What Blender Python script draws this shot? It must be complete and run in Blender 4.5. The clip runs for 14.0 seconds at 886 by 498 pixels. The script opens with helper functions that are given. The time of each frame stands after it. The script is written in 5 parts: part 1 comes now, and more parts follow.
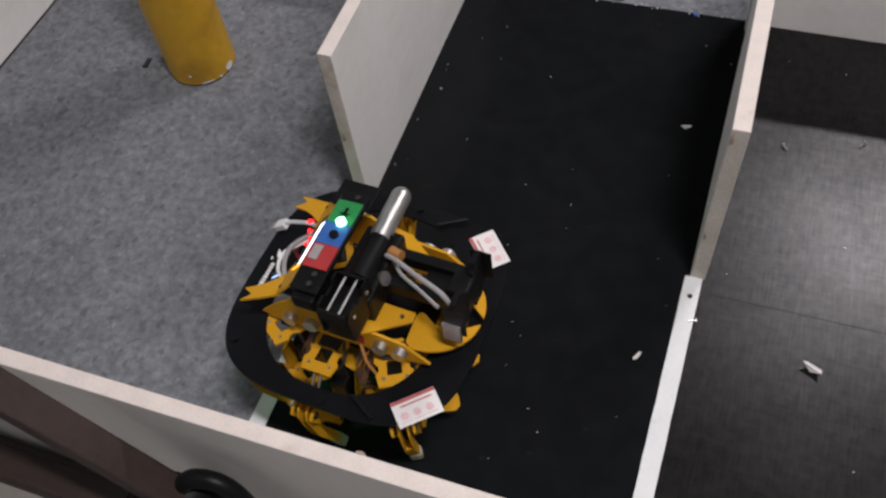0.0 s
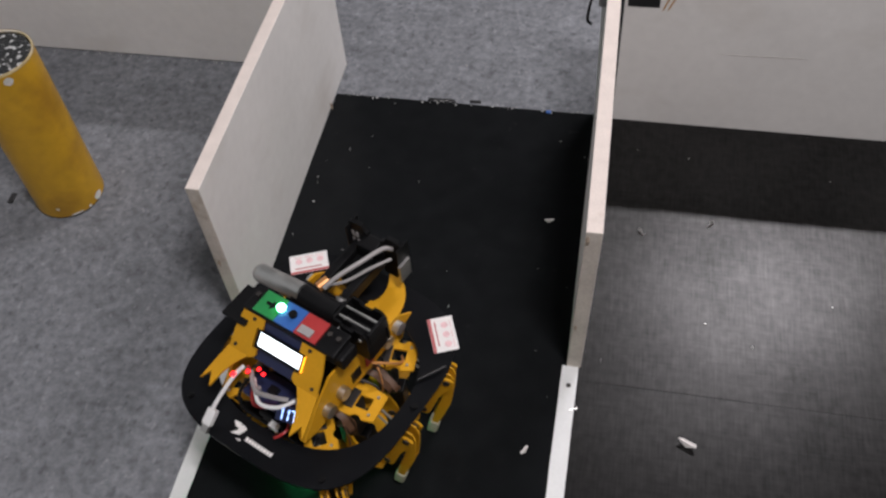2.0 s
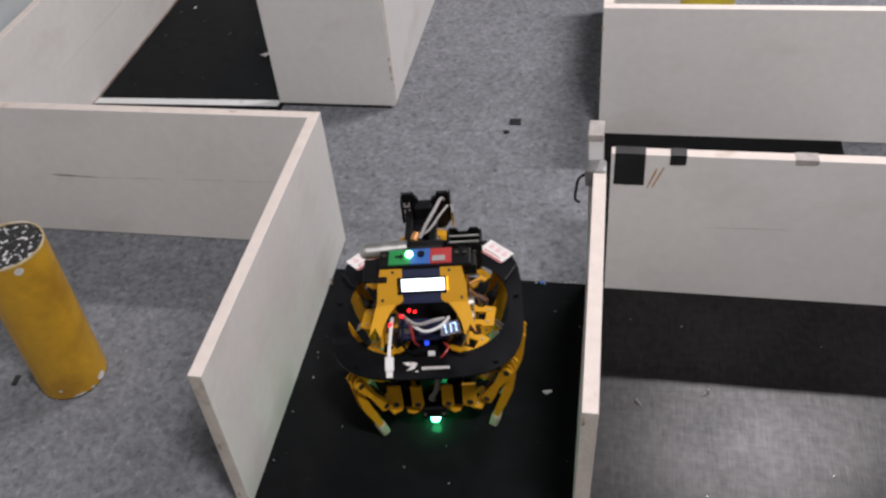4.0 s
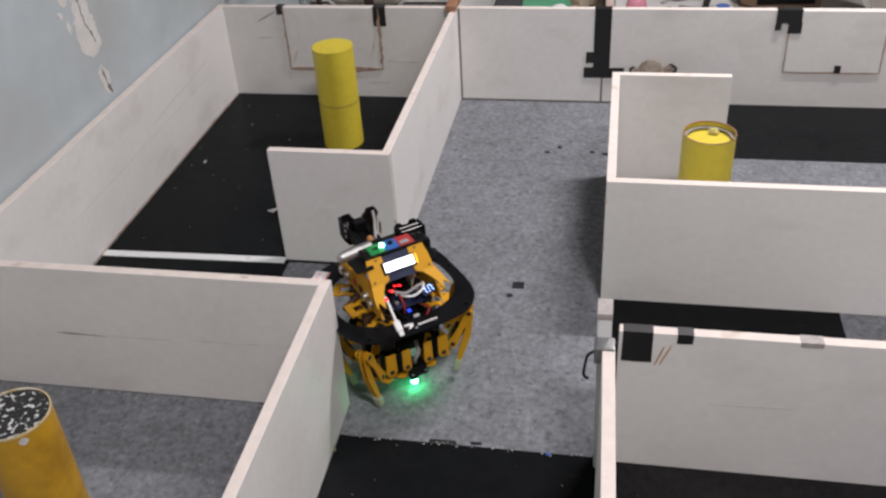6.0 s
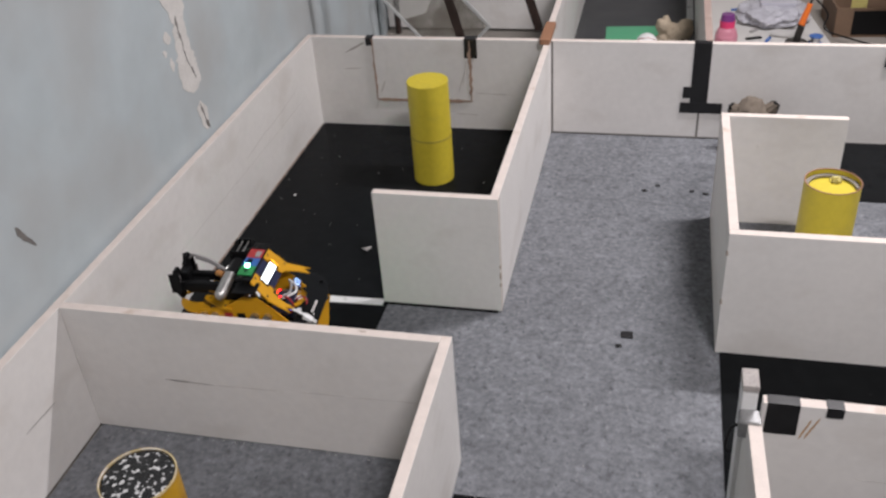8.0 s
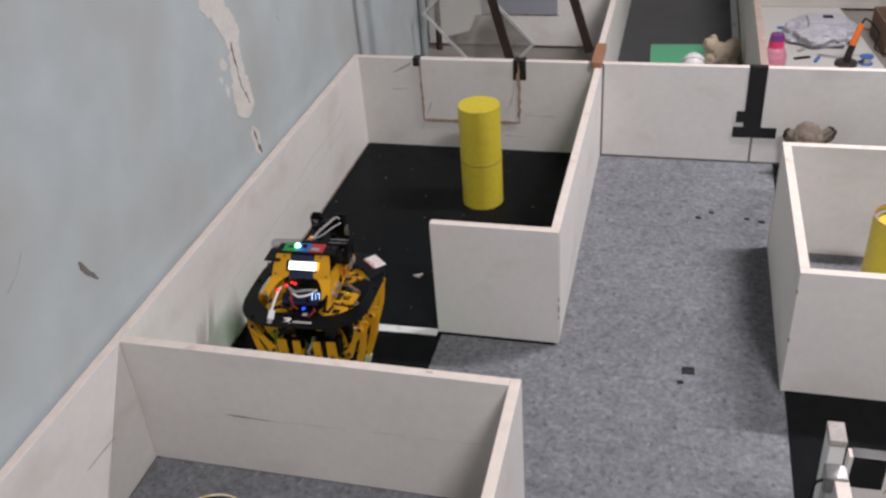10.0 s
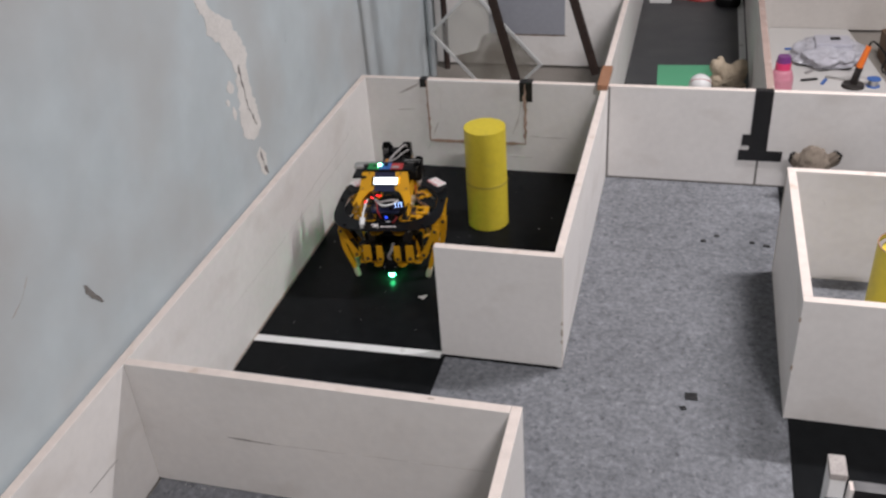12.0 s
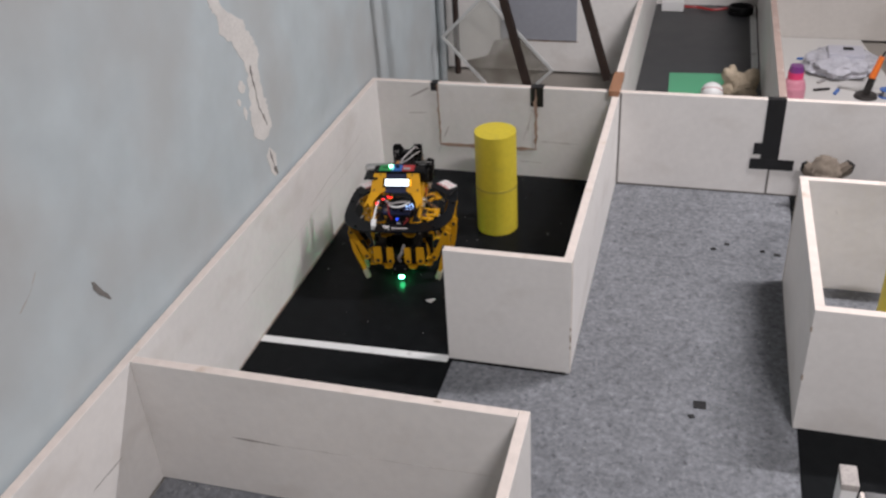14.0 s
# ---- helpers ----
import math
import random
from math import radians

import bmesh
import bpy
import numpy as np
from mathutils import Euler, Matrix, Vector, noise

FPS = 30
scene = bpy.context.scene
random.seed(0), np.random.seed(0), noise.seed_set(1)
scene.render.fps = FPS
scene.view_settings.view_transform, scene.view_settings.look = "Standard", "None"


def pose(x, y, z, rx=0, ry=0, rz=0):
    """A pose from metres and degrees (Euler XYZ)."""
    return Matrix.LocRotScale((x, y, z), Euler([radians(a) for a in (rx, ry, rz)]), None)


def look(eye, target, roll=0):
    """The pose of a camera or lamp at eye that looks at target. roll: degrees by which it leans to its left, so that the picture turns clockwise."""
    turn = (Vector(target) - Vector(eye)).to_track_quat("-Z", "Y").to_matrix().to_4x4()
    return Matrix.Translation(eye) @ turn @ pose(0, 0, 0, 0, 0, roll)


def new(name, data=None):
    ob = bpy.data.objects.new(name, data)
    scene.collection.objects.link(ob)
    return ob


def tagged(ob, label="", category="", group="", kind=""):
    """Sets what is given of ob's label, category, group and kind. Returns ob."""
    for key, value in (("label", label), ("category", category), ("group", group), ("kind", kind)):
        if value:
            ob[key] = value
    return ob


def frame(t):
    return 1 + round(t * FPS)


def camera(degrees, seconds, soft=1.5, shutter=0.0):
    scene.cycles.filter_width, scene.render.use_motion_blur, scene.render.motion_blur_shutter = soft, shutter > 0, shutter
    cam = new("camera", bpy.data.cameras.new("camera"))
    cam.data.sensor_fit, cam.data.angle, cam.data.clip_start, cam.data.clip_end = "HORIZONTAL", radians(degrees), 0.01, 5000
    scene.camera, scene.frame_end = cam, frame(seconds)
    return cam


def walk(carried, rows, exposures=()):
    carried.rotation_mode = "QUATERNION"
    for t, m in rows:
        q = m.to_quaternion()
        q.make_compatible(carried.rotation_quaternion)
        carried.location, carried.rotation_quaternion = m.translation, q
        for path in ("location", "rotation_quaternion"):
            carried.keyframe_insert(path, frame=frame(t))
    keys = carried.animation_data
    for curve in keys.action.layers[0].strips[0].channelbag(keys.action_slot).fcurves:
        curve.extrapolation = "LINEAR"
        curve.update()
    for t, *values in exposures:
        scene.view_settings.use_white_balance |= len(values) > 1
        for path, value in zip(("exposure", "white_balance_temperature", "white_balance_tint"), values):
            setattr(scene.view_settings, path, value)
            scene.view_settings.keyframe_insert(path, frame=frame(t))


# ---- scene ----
cam = camera(51.7, 14.0, soft=2.5)
PATH = [
    (0, (0.488, -1.792, 1.068), (-0.042, -0.765, -0.565), -9.9),
    (0.5, (0.503, -1.789, 1.083), (0.092, -0.749, -0.575), -8.2),
    (1, (0.513, -1.787, 1.089), (0.155, -0.709, -0.557), -7.5),
    (1.5, (0.517, -1.778, 1.105), (0.196, -0.65, -0.515), -6.4),
    (2, (0.507, -1.767, 1.125), (0.176, -0.554, -0.431), -5.7),
    (2.5, (0.503, -1.767, 1.133), (0.135, -0.478, -0.35), -6.7),
    (3, (0.515, -1.766, 1.143), (0.145, -0.453, -0.319), -7.0),
    (3.5, (0.518, -1.76, 1.162), (0.164, -0.38, -0.241), -6.4),
    (4, (0.514, -1.754, 1.177), (0.155, -0.31, -0.159), -6.1),
    (4.2, (0.515, -1.751, 1.189), (0.152, -0.282, -0.119), -6.0),
    (6.3, (0.469, -1.718, 1.246), (0.123, -0.09, 0.138), -3.6),
    (6.5, (0.464, -1.702, 1.249), (0.116, -0.075, 0.14), -3.6),
    (7, (0.422, -1.68, 1.27), (0.088, -0.051, 0.159), -3.1),
    (7.5, (0.361, -1.679, 1.28), (-0.012, -0.046, 0.187), -3.2),
    (8, (0.317, -1.669, 1.29), (-0.116, -0.051, 0.198), -4.4),
    (8.5, (0.258, -1.658, 1.302), (-0.185, -0.051, 0.197), -4.3),
    (9, (0.221, -1.65, 1.316), (-0.233, -0.047, 0.211), -4.2),
    (9.2, (0.218, -1.644, 1.321), (-0.246, -0.04, 0.22), -4.3),
    (11.3, (0.224, -1.625, 1.353), (-0.25, -0.007, 0.276), -4.9),
    (11.5, (0.225, -1.624, 1.357), (-0.257, -0.007, 0.282), -4.8),
    (12, (0.229, -1.619, 1.36), (-0.262, 0.002, 0.296), -4.4),
    (12.5, (0.226, -1.619, 1.356), (-0.266, 0.01, 0.305), -4.2),
    (13, (0.224, -1.62, 1.355), (-0.27, 0.013, 0.311), -4.1),
    (13.5, (0.224, -1.615, 1.352), (-0.279, 0.015, 0.309), -4.0),
    (14, (0.222, -1.617, 1.349), (-0.284, 0.008, 0.298), -3.7),
]
walk(cam, [(t, look(eye, target, roll)) for t, eye, target, roll in PATH],
     exposures=((0, -0.27), (1.5, -0.26), (3.0, -0.14), (4.2, -0.08), (6.3, -0.03), (9.0, 0.0), (14.0, 0.02)))

# ---- light: ceiling tubes of a closed room ----
world = bpy.data.worlds.new("room_air")
world.use_nodes = True
world.node_tree.nodes["Background"].inputs[0].default_value = (0.8, 0.9, 1.0, 1)
world.node_tree.nodes["Background"].inputs[1].default_value = 0.02
scene.world = world
scene.view_settings.exposure = 0.0


def tube_lamp(x, y, z, length, power):
    data = bpy.data.lights.new("tube_light", "AREA")
    data.shape, data.size, data.size_y, data.energy = "RECTANGLE", length, 0.07, power
    data.color = (1.0, 0.948, 0.98)
    lamp = new("tube_light", data)
    lamp.matrix_world = pose(x, y, z)
    return lamp


tube_lamp(1.20, 0.73, 2.15, 0.80, 56)
tube_lamp(1.08, -1.85, 2.66, 0.60, 64)

# ---- materials ----


def material(name, color, rough=0.6, metal=0.0, vary=0.12, scale=18.0, fine=220.0, bump=0.15, dist=0.001,
             stain=None, stain_scale=5.0, stain_at=0.62, spec=0.5, stretch=None, soft=0.12):
    m = bpy.data.materials.new(name)
    m.use_nodes = True
    nt = m.node_tree
    b = nt.nodes["Principled BSDF"]
    geo = nt.nodes.new("ShaderNodeTexCoord")
    n1, n2 = nt.nodes.new("ShaderNodeTexNoise"), nt.nodes.new("ShaderNodeTexNoise")
    n1.inputs["Scale"].default_value, n2.inputs["Scale"].default_value = scale, fine
    n1.inputs["Detail"].default_value, n2.inputs["Detail"].default_value = 4, 3
    for n in (n1, n2):
        nt.links.new(geo.outputs["Object"], n.inputs["Vector"])
    add = nt.nodes.new("ShaderNodeMath")
    add.operation = "ADD"
    nt.links.new(n1.outputs["Fac"], add.inputs[0])
    nt.links.new(n2.outputs["Fac"], add.inputs[1])
    ramp = nt.nodes.new("ShaderNodeMapRange")
    ramp.inputs["From Min"].default_value, ramp.inputs["From Max"].default_value = 0.6, 1.4
    ramp.inputs["To Min"].default_value, ramp.inputs["To Max"].default_value = 1 - vary, 1 + vary
    nt.links.new(add.outputs[0], ramp.inputs["Value"])
    mul = nt.nodes.new("ShaderNodeVectorMath")
    mul.operation = "MULTIPLY"
    mul.inputs[0].default_value = color[:3]
    nt.links.new(ramp.outputs[0], mul.inputs[1])
    out = mul.outputs[0]
    if stain:
        n3 = nt.nodes.new("ShaderNodeTexNoise")
        n3.inputs["Scale"].default_value, n3.inputs["Detail"].default_value = stain_scale, 8
        if stretch:
            sm = nt.nodes.new("ShaderNodeMapping")
            sm.inputs["Scale"].default_value = stretch
            nt.links.new(geo.outputs["Object"], sm.inputs["Vector"])
            nt.links.new(sm.outputs[0], n3.inputs["Vector"])
        else:
            nt.links.new(geo.outputs["Object"], n3.inputs["Vector"])
        edge = nt.nodes.new("ShaderNodeMapRange")
        edge.inputs["From Min"].default_value, edge.inputs["From Max"].default_value = stain_at, stain_at + soft
        nt.links.new(n3.outputs["Fac"], edge.inputs["Value"])
        mix = nt.nodes.new("ShaderNodeMix")
        mix.data_type = "RGBA"
        mix.inputs["B"].default_value = (*stain, 1)
        nt.links.new(edge.outputs[0], mix.inputs["Factor"])
        nt.links.new(out, mix.inputs["A"])
        out = mix.outputs["Result"]
    nt.links.new(out, b.inputs["Base Color"])
    rr = nt.nodes.new("ShaderNodeMapRange")
    rr.inputs["From Min"].default_value, rr.inputs["From Max"].default_value = 0.3, 0.7
    rr.inputs["To Min"].default_value, rr.inputs["To Max"].default_value = max(rough - 0.07, 0.03), min(rough + 0.07, 1)
    nt.links.new(n1.outputs["Fac"], rr.inputs["Value"])
    nt.links.new(rr.outputs[0], b.inputs["Roughness"])
    b.inputs["Metallic"].default_value = metal
    b.inputs["Specular IOR Level"].default_value = spec
    if bump:
        bp = nt.nodes.new("ShaderNodeBump")
        bp.inputs["Strength"].default_value, bp.inputs["Distance"].default_value = bump, dist
        nt.links.new(n2.outputs["Fac"], bp.inputs["Height"])
        nt.links.new(bp.outputs[0], b.inputs["Normal"])
    return m


def glow(name, color, strength):
    m = bpy.data.materials.new(name)
    m.use_nodes = True
    b = m.node_tree.nodes["Principled BSDF"]
    b.inputs["Base Color"].default_value = (*color, 1)
    b.inputs["Emission Color"].default_value = (*color, 1)
    b.inputs["Emission Strength"].default_value = strength
    return m


def speckled(name, color, fleck, rough, scale1, scale2, threshold, bump, spec=0.3, gloss_vary=0.05, mottle=0.2):
    """Fibre carpet or dusty board: two scales of mottling and small flecks."""
    m = bpy.data.materials.new(name)
    m.use_nodes = True
    nt = m.node_tree
    b = nt.nodes["Principled BSDF"]
    geo = nt.nodes.new("ShaderNodeTexCoord")
    noises = []
    for s, d in ((2.5, 3), (scale1, 5), (scale2, 2)):
        n = nt.nodes.new("ShaderNodeTexNoise")
        n.inputs["Scale"].default_value, n.inputs["Detail"].default_value = s, d
        nt.links.new(geo.outputs["Object"], n.inputs["Vector"])
        noises.append(n)
    total = None
    for n, lo, hi in zip(noises, (0.93, 1 - mottle, 1 - mottle), (1.07, 1 + mottle, 1 + mottle)):
        r = nt.nodes.new("ShaderNodeMapRange")
        r.inputs["From Min"].default_value, r.inputs["From Max"].default_value = 0.3, 0.7
        r.inputs["To Min"].default_value, r.inputs["To Max"].default_value = lo, hi
        nt.links.new(n.outputs["Fac"], r.inputs["Value"])
        if total is None:
            total = r.outputs[0]
        else:
            k = nt.nodes.new("ShaderNodeMath")
            k.operation = "MULTIPLY"
            nt.links.new(total, k.inputs[0])
            nt.links.new(r.outputs[0], k.inputs[1])
            total = k.outputs[0]
    mul = nt.nodes.new("ShaderNodeVectorMath")
    mul.operation = "MULTIPLY"
    mul.inputs[0].default_value = color
    nt.links.new(total, mul.inputs[1])
    f = nt.nodes.new("ShaderNodeTexNoise")
    f.inputs["Scale"].default_value, f.inputs["Detail"].default_value = scale1 * 1.7, 1.5
    off = nt.nodes.new("ShaderNodeVectorMath")
    off.inputs[1].default_value = (7.3, 2.1, 4.4)
    nt.links.new(geo.outputs["Object"], off.inputs[0])
    nt.links.new(off.outputs[0], f.inputs["Vector"])
    edge = nt.nodes.new("ShaderNodeMapRange")
    edge.inputs["From Min"].default_value, edge.inputs["From Max"].default_value = threshold, threshold + 0.06
    nt.links.new(f.outputs["Fac"], edge.inputs["Value"])
    mix = nt.nodes.new("ShaderNodeMix")
    mix.data_type = "RGBA"
    mix.inputs["B"].default_value = (*fleck, 1)
    nt.links.new(edge.outputs[0], mix.inputs["Factor"])
    nt.links.new(mul.outputs[0], mix.inputs["A"])
    nt.links.new(mix.outputs["Result"], b.inputs["Base Color"])
    rr = nt.nodes.new("ShaderNodeMapRange")
    rr.inputs["From Min"].default_value, rr.inputs["From Max"].default_value = 0.3, 0.7
    rr.inputs["To Min"].default_value, rr.inputs["To Max"].default_value = rough - gloss_vary, min(1, rough + gloss_vary)
    nt.links.new(noises[1].outputs["Fac"], rr.inputs["Value"])
    nt.links.new(rr.outputs[0], b.inputs["Roughness"])
    b.inputs["Specular IOR Level"].default_value = spec
    bp = nt.nodes.new("ShaderNodeBump")
    bp.inputs["Strength"].default_value, bp.inputs["Distance"].default_value = bump, 0.002
    nt.links.new(noises[2].outputs["Fac"], bp.inputs["Height"])
    nt.links.new(bp.outputs[0], b.inputs["Normal"])
    return m




def heather_carpet():
    """Grey needle felt: soft mottling, dark and pale tufts, and a few larger dirty patches."""
    m = bpy.data.materials.new("grey_felt_carpet")
    m.use_nodes = True
    nt = m.node_tree
    b = nt.nodes["Principled BSDF"]
    geo = nt.nodes.new("ShaderNodeTexCoord")

    def layer(scale, detail, shift, lo, hi, out_lo, out_hi, squash=(1, 1, 1)):
        mp = nt.nodes.new("ShaderNodeMapping")
        mp.inputs["Location"].default_value = (shift, shift * 1.7, 0)
        mp.inputs["Scale"].default_value = squash
        n = nt.nodes.new("ShaderNodeTexNoise")
        n.inputs["Scale"].default_value, n.inputs["Detail"].default_value = scale, detail
        nt.links.new(geo.outputs["Object"], mp.inputs["Vector"])
        nt.links.new(mp.outputs[0], n.inputs["Vector"])
        r = nt.nodes.new("ShaderNodeMapRange")
        for key, v in (("From Min", lo), ("From Max", hi), ("To Min", out_lo), ("To Max", out_hi)):
            r.inputs[key].default_value = v
        nt.links.new(n.outputs["Fac"], r.inputs["Value"])
        return r.outputs[0], n.outputs["Fac"]

    factors = [layer(3.0, 4, 0, 0.34, 0.66, 0.90, 1.08), layer(26, 4, 3, 0.32, 0.68, 0.87, 1.13), layer(78, 3, 5, 0.30, 0.70, 0.78, 1.22),
               layer(210, 2, 9, 0.30, 0.70, 0.92, 1.08)]
    total = factors[0][0]
    for f, _ in factors[1:]:
        k = nt.nodes.new("ShaderNodeMath")
        k.operation = "MULTIPLY"
        nt.links.new(total, k.inputs[0])
        nt.links.new(f, k.inputs[1])
        total = k.outputs[0]
    mul = nt.nodes.new("ShaderNodeVectorMath")
    mul.operation = "MULTIPLY"
    mul.inputs[0].default_value = (0.176, 0.183, 0.196)
    nt.links.new(total, mul.inputs[1])
    out = mul.outputs[0]
    for color, scale, at, shift, most in (((0.085, 0.088, 0.096), 70, 0.60, 17, 0.60), ((0.33, 0.34, 0.355), 85, 0.63, 31, 0.40), ((0.050, 0.051, 0.057), 40, 0.715, 47, 0.75)):
        f, _ = layer(scale, 2, shift, at, at + 0.10, 0.0, most, (1, 0.75, 1))
        mix = nt.nodes.new("ShaderNodeMix")
        mix.data_type = "RGBA"
        mix.inputs["B"].default_value = (*color, 1)
        nt.links.new(f, mix.inputs["Factor"])
        nt.links.new(out, mix.inputs["A"])
        out = mix.outputs["Result"]
    nt.links.new(out, b.inputs["Base Color"])
    b.inputs["Roughness"].default_value = 0.95
    b.inputs["Specular IOR Level"].default_value = 0.1
    bp = nt.nodes.new("ShaderNodeBump")
    bp.inputs["Strength"].default_value, bp.inputs["Distance"].default_value = 0.4, 0.002
    nt.links.new(factors[3][1], bp.inputs["Height"])
    nt.links.new(bp.outputs[0], b.inputs["Normal"])
    return m


CARPET = heather_carpet()
BLACK_BOARD = speckled("black_painted_board", (0.0082, 0.0090, 0.0097), (0.014, 0.014, 0.015), 0.20, 30, 600, 0.72, 0.03, 0.040, 0.03, 0.14)


def brushed_board():
    """Worn black board with fine brush streaks in its sheen."""
    m = bpy.data.materials.new("worn_black_board")
    m.use_nodes = True
    nt = m.node_tree
    b = nt.nodes["Principled BSDF"]
    geo = nt.nodes.new("ShaderNodeTexCoord")
    outs = []
    for vec, s, d in (((40, 2.5, 1), 9.0, 5), ((2.5, 40, 1), 7.0, 5), ((1, 1, 1), 75.0, 5), ((1, 1, 1), 5.5, 6)):
        mp = nt.nodes.new("ShaderNodeMapping")
        mp.inputs["Scale"].default_value = vec
        n = nt.nodes.new("ShaderNodeTexNoise")
        n.inputs["Scale"].default_value, n.inputs["Detail"].default_value = s, d
        nt.links.new(geo.outputs["Object"], mp.inputs["Vector"])
        nt.links.new(mp.outputs[0], n.inputs["Vector"])
        outs.append(n.outputs["Fac"])

    def total(parts):
        acc = None
        for o, w in parts:
            k = nt.nodes.new("ShaderNodeMath")
            k.operation = "MULTIPLY_ADD"
            k.inputs[1].default_value = w
            k.inputs[2].default_value = 0.0
            nt.links.new(o, k.inputs[0])
            if acc is not None:
                nt.links.new(acc, k.inputs[2])
            acc = k.outputs[0]
        return acc

    mixed = total(((outs[0], 0.26), (outs[1], 0.14), (outs[2], 0.26), (outs[3], 0.34)))
    spec = nt.nodes.new("ShaderNodeMapRange")
    spec.inputs["From Min"].default_value, spec.inputs["From Max"].default_value = 0.38, 0.62
    spec.inputs["To Min"].default_value, spec.inputs["To Max"].default_value = 0.19, 0.41
    nt.links.new(mixed, spec.inputs["Value"])
    nt.links.new(spec.outputs[0], b.inputs["Specular IOR Level"])
    col = nt.nodes.new("ShaderNodeMapRange")
    col.inputs["From Min"].default_value, col.inputs["From Max"].default_value = 0.35, 0.65
    col.inputs["To Min"].default_value, col.inputs["To Max"].default_value = 0.6, 1.5
    nt.links.new(mixed, col.inputs["Value"])
    mul = nt.nodes.new("ShaderNodeVectorMath")
    mul.operation = "MULTIPLY"
    mul.inputs[0].default_value = (0.0026, 0.0023, 0.0022)
    nt.links.new(col.outputs[0], mul.inputs[1])
    nt.links.new(mul.outputs[0], b.inputs["Base Color"])
    b.inputs["Roughness"].default_value = 0.335
    bp = nt.nodes.new("ShaderNodeBump")
    bp.inputs["Strength"].default_value, bp.inputs["Distance"].default_value = 0.07, 0.0015
    nt.links.new(outs[2], bp.inputs["Height"])
    nt.links.new(bp.outputs[0], b.inputs["Normal"])
    return m


GREY_BOARD = brushed_board()
PAINT = material("white_board_paint", (0.735, 0.715, 0.690), 0.55, vary=0.05, scale=7, fine=60, bump=0.10, dist=0.0015,
                 stain=(0.60, 0.565, 0.525), stain_scale=6, stain_at=0.55, stretch=(0.9, 0.9, 1.7), soft=0.30)
EDGE = material("raw_board_edge", (0.70, 0.62, 0.565), 0.8, vary=0.12, scale=40, fine=400, bump=0.2, stain=(0.52, 0.42, 0.34), stain_scale=14, stain_at=0.64)
# chipped raw board ends, with their shade put into a darker edge colour
END_GRAIN = material("shaded_board_end", (0.56, 0.51, 0.455), 0.85, vary=0.2, scale=30, fine=260, bump=0.3, stain=(0.36, 0.29, 0.22), stain_scale=17, stain_at=0.60)
PLASTER = material("pale_blue_plaster", (0.465, 0.52, 0.538), 0.75, vary=0.10, scale=2.2, fine=11, bump=0.06, dist=0.004,
                   stain=(0.420, 0.432, 0.428), stain_scale=2.6, stain_at=0.45, soft=0.26)
BARE = material("bare_plaster", (0.66, 0.64, 0.61), 0.9, vary=0.12, scale=20, fine=160, bump=0.4, dist=0.002)
CRACK = material("dark_crack", (0.16, 0.15, 0.14), 0.95, vary=0.3)
ROOM = material("white_room_paint", (0.60, 0.60, 0.585), 0.8, vary=0.05, scale=2, fine=30, bump=0.05)
CONCRETE = material("concrete_floor", (0.24, 0.22, 0.195), 0.85, vary=0.12, scale=4, fine=90, bump=0.2)
TAPE = material("white_tape", (0.72, 0.73, 0.72), 0.5, vary=0.05, scale=30, stain=(0.45, 0.45, 0.44), stain_scale=25, stain_at=0.63)
BLACK_TAPE = material("black_tape", (0.012, 0.012, 0.013), 0.42, vary=0.3, scale=40)
YELLOW_CYL = material("yellow_vinyl", (0.61, 0.49, 0.042), 0.46, vary=0.09, scale=12, fine=70, bump=0.08, stain=(0.44, 0.36, 0.055), stain_scale=16, stain_at=0.60, soft=0.2)
AMBER_CYL = material("amber_paint", (0.52, 0.285, 0.016), 0.42, vary=0.13, scale=14, fine=60, bump=0.16, dist=0.002, stain=(0.29, 0.145, 0.014), stain_scale=11, stain_at=0.50, soft=0.22)
MESHY = speckled("black_white_crumple", (0.014, 0.014, 0.014), (0.62, 0.62, 0.61), 0.35, 62, 300, 0.56, 0.8, 0.5, 0.05, 0.5)
YELLOW = material("yellow_robot_plastic", (0.60, 0.30, 0.010), 0.52, spec=0.28, vary=0.07, scale=30, fine=300, bump=0.05, stain=(0.45, 0.22, 0.015), stain_scale=25, stain_at=0.68)
BLACK = material("black_plastic", (0.006, 0.006, 0.0065), 0.40, vary=0.15, scale=30, bump=0.05, spec=0.16)
PLATE = material("black_acrylic_plate", (0.005, 0.0054, 0.0065), 0.36, vary=0.1, scale=20, bump=0.03, spec=0.15)
DARK_METAL = material("dark_steel", (0.05, 0.045, 0.042), 0.5, metal=0.6, vary=0.2)
STEEL = material("brushed_steel", (0.58, 0.57, 0.55), 0.42, metal=1.0, vary=0.06, scale=60, bump=0.04)
BROWN_RIBBON = material("brown_servo_ribbon", (0.085, 0.038, 0.016), 0.55, vary=0.35, scale=160, fine=500)
RUBBER = material("grey_rubber_foot", (0.40, 0.38, 0.28), 0.8, vary=0.15, scale=50)
WHITE_PLASTIC = material("white_plastic", (0.75, 0.75, 0.74), 0.4, vary=0.04)
GREY_WIRE = material("grey_cable", (0.30, 0.285, 0.28), 0.5, vary=0.1, scale=90)
RED_PLASTIC = material("red_plastic", (0.36, 0.03, 0.03), 0.4, vary=0.1)
BLUE_PLASTIC = material("blue_plastic", (0.03, 0.11, 0.36), 0.4, vary=0.1)
GREEN_PCB = material("green_board", (0.02, 0.22, 0.06), 0.4, vary=0.15, scale=80)
NAVY = material("navy_board", (0.015, 0.02, 0.06), 0.35, vary=0.1)
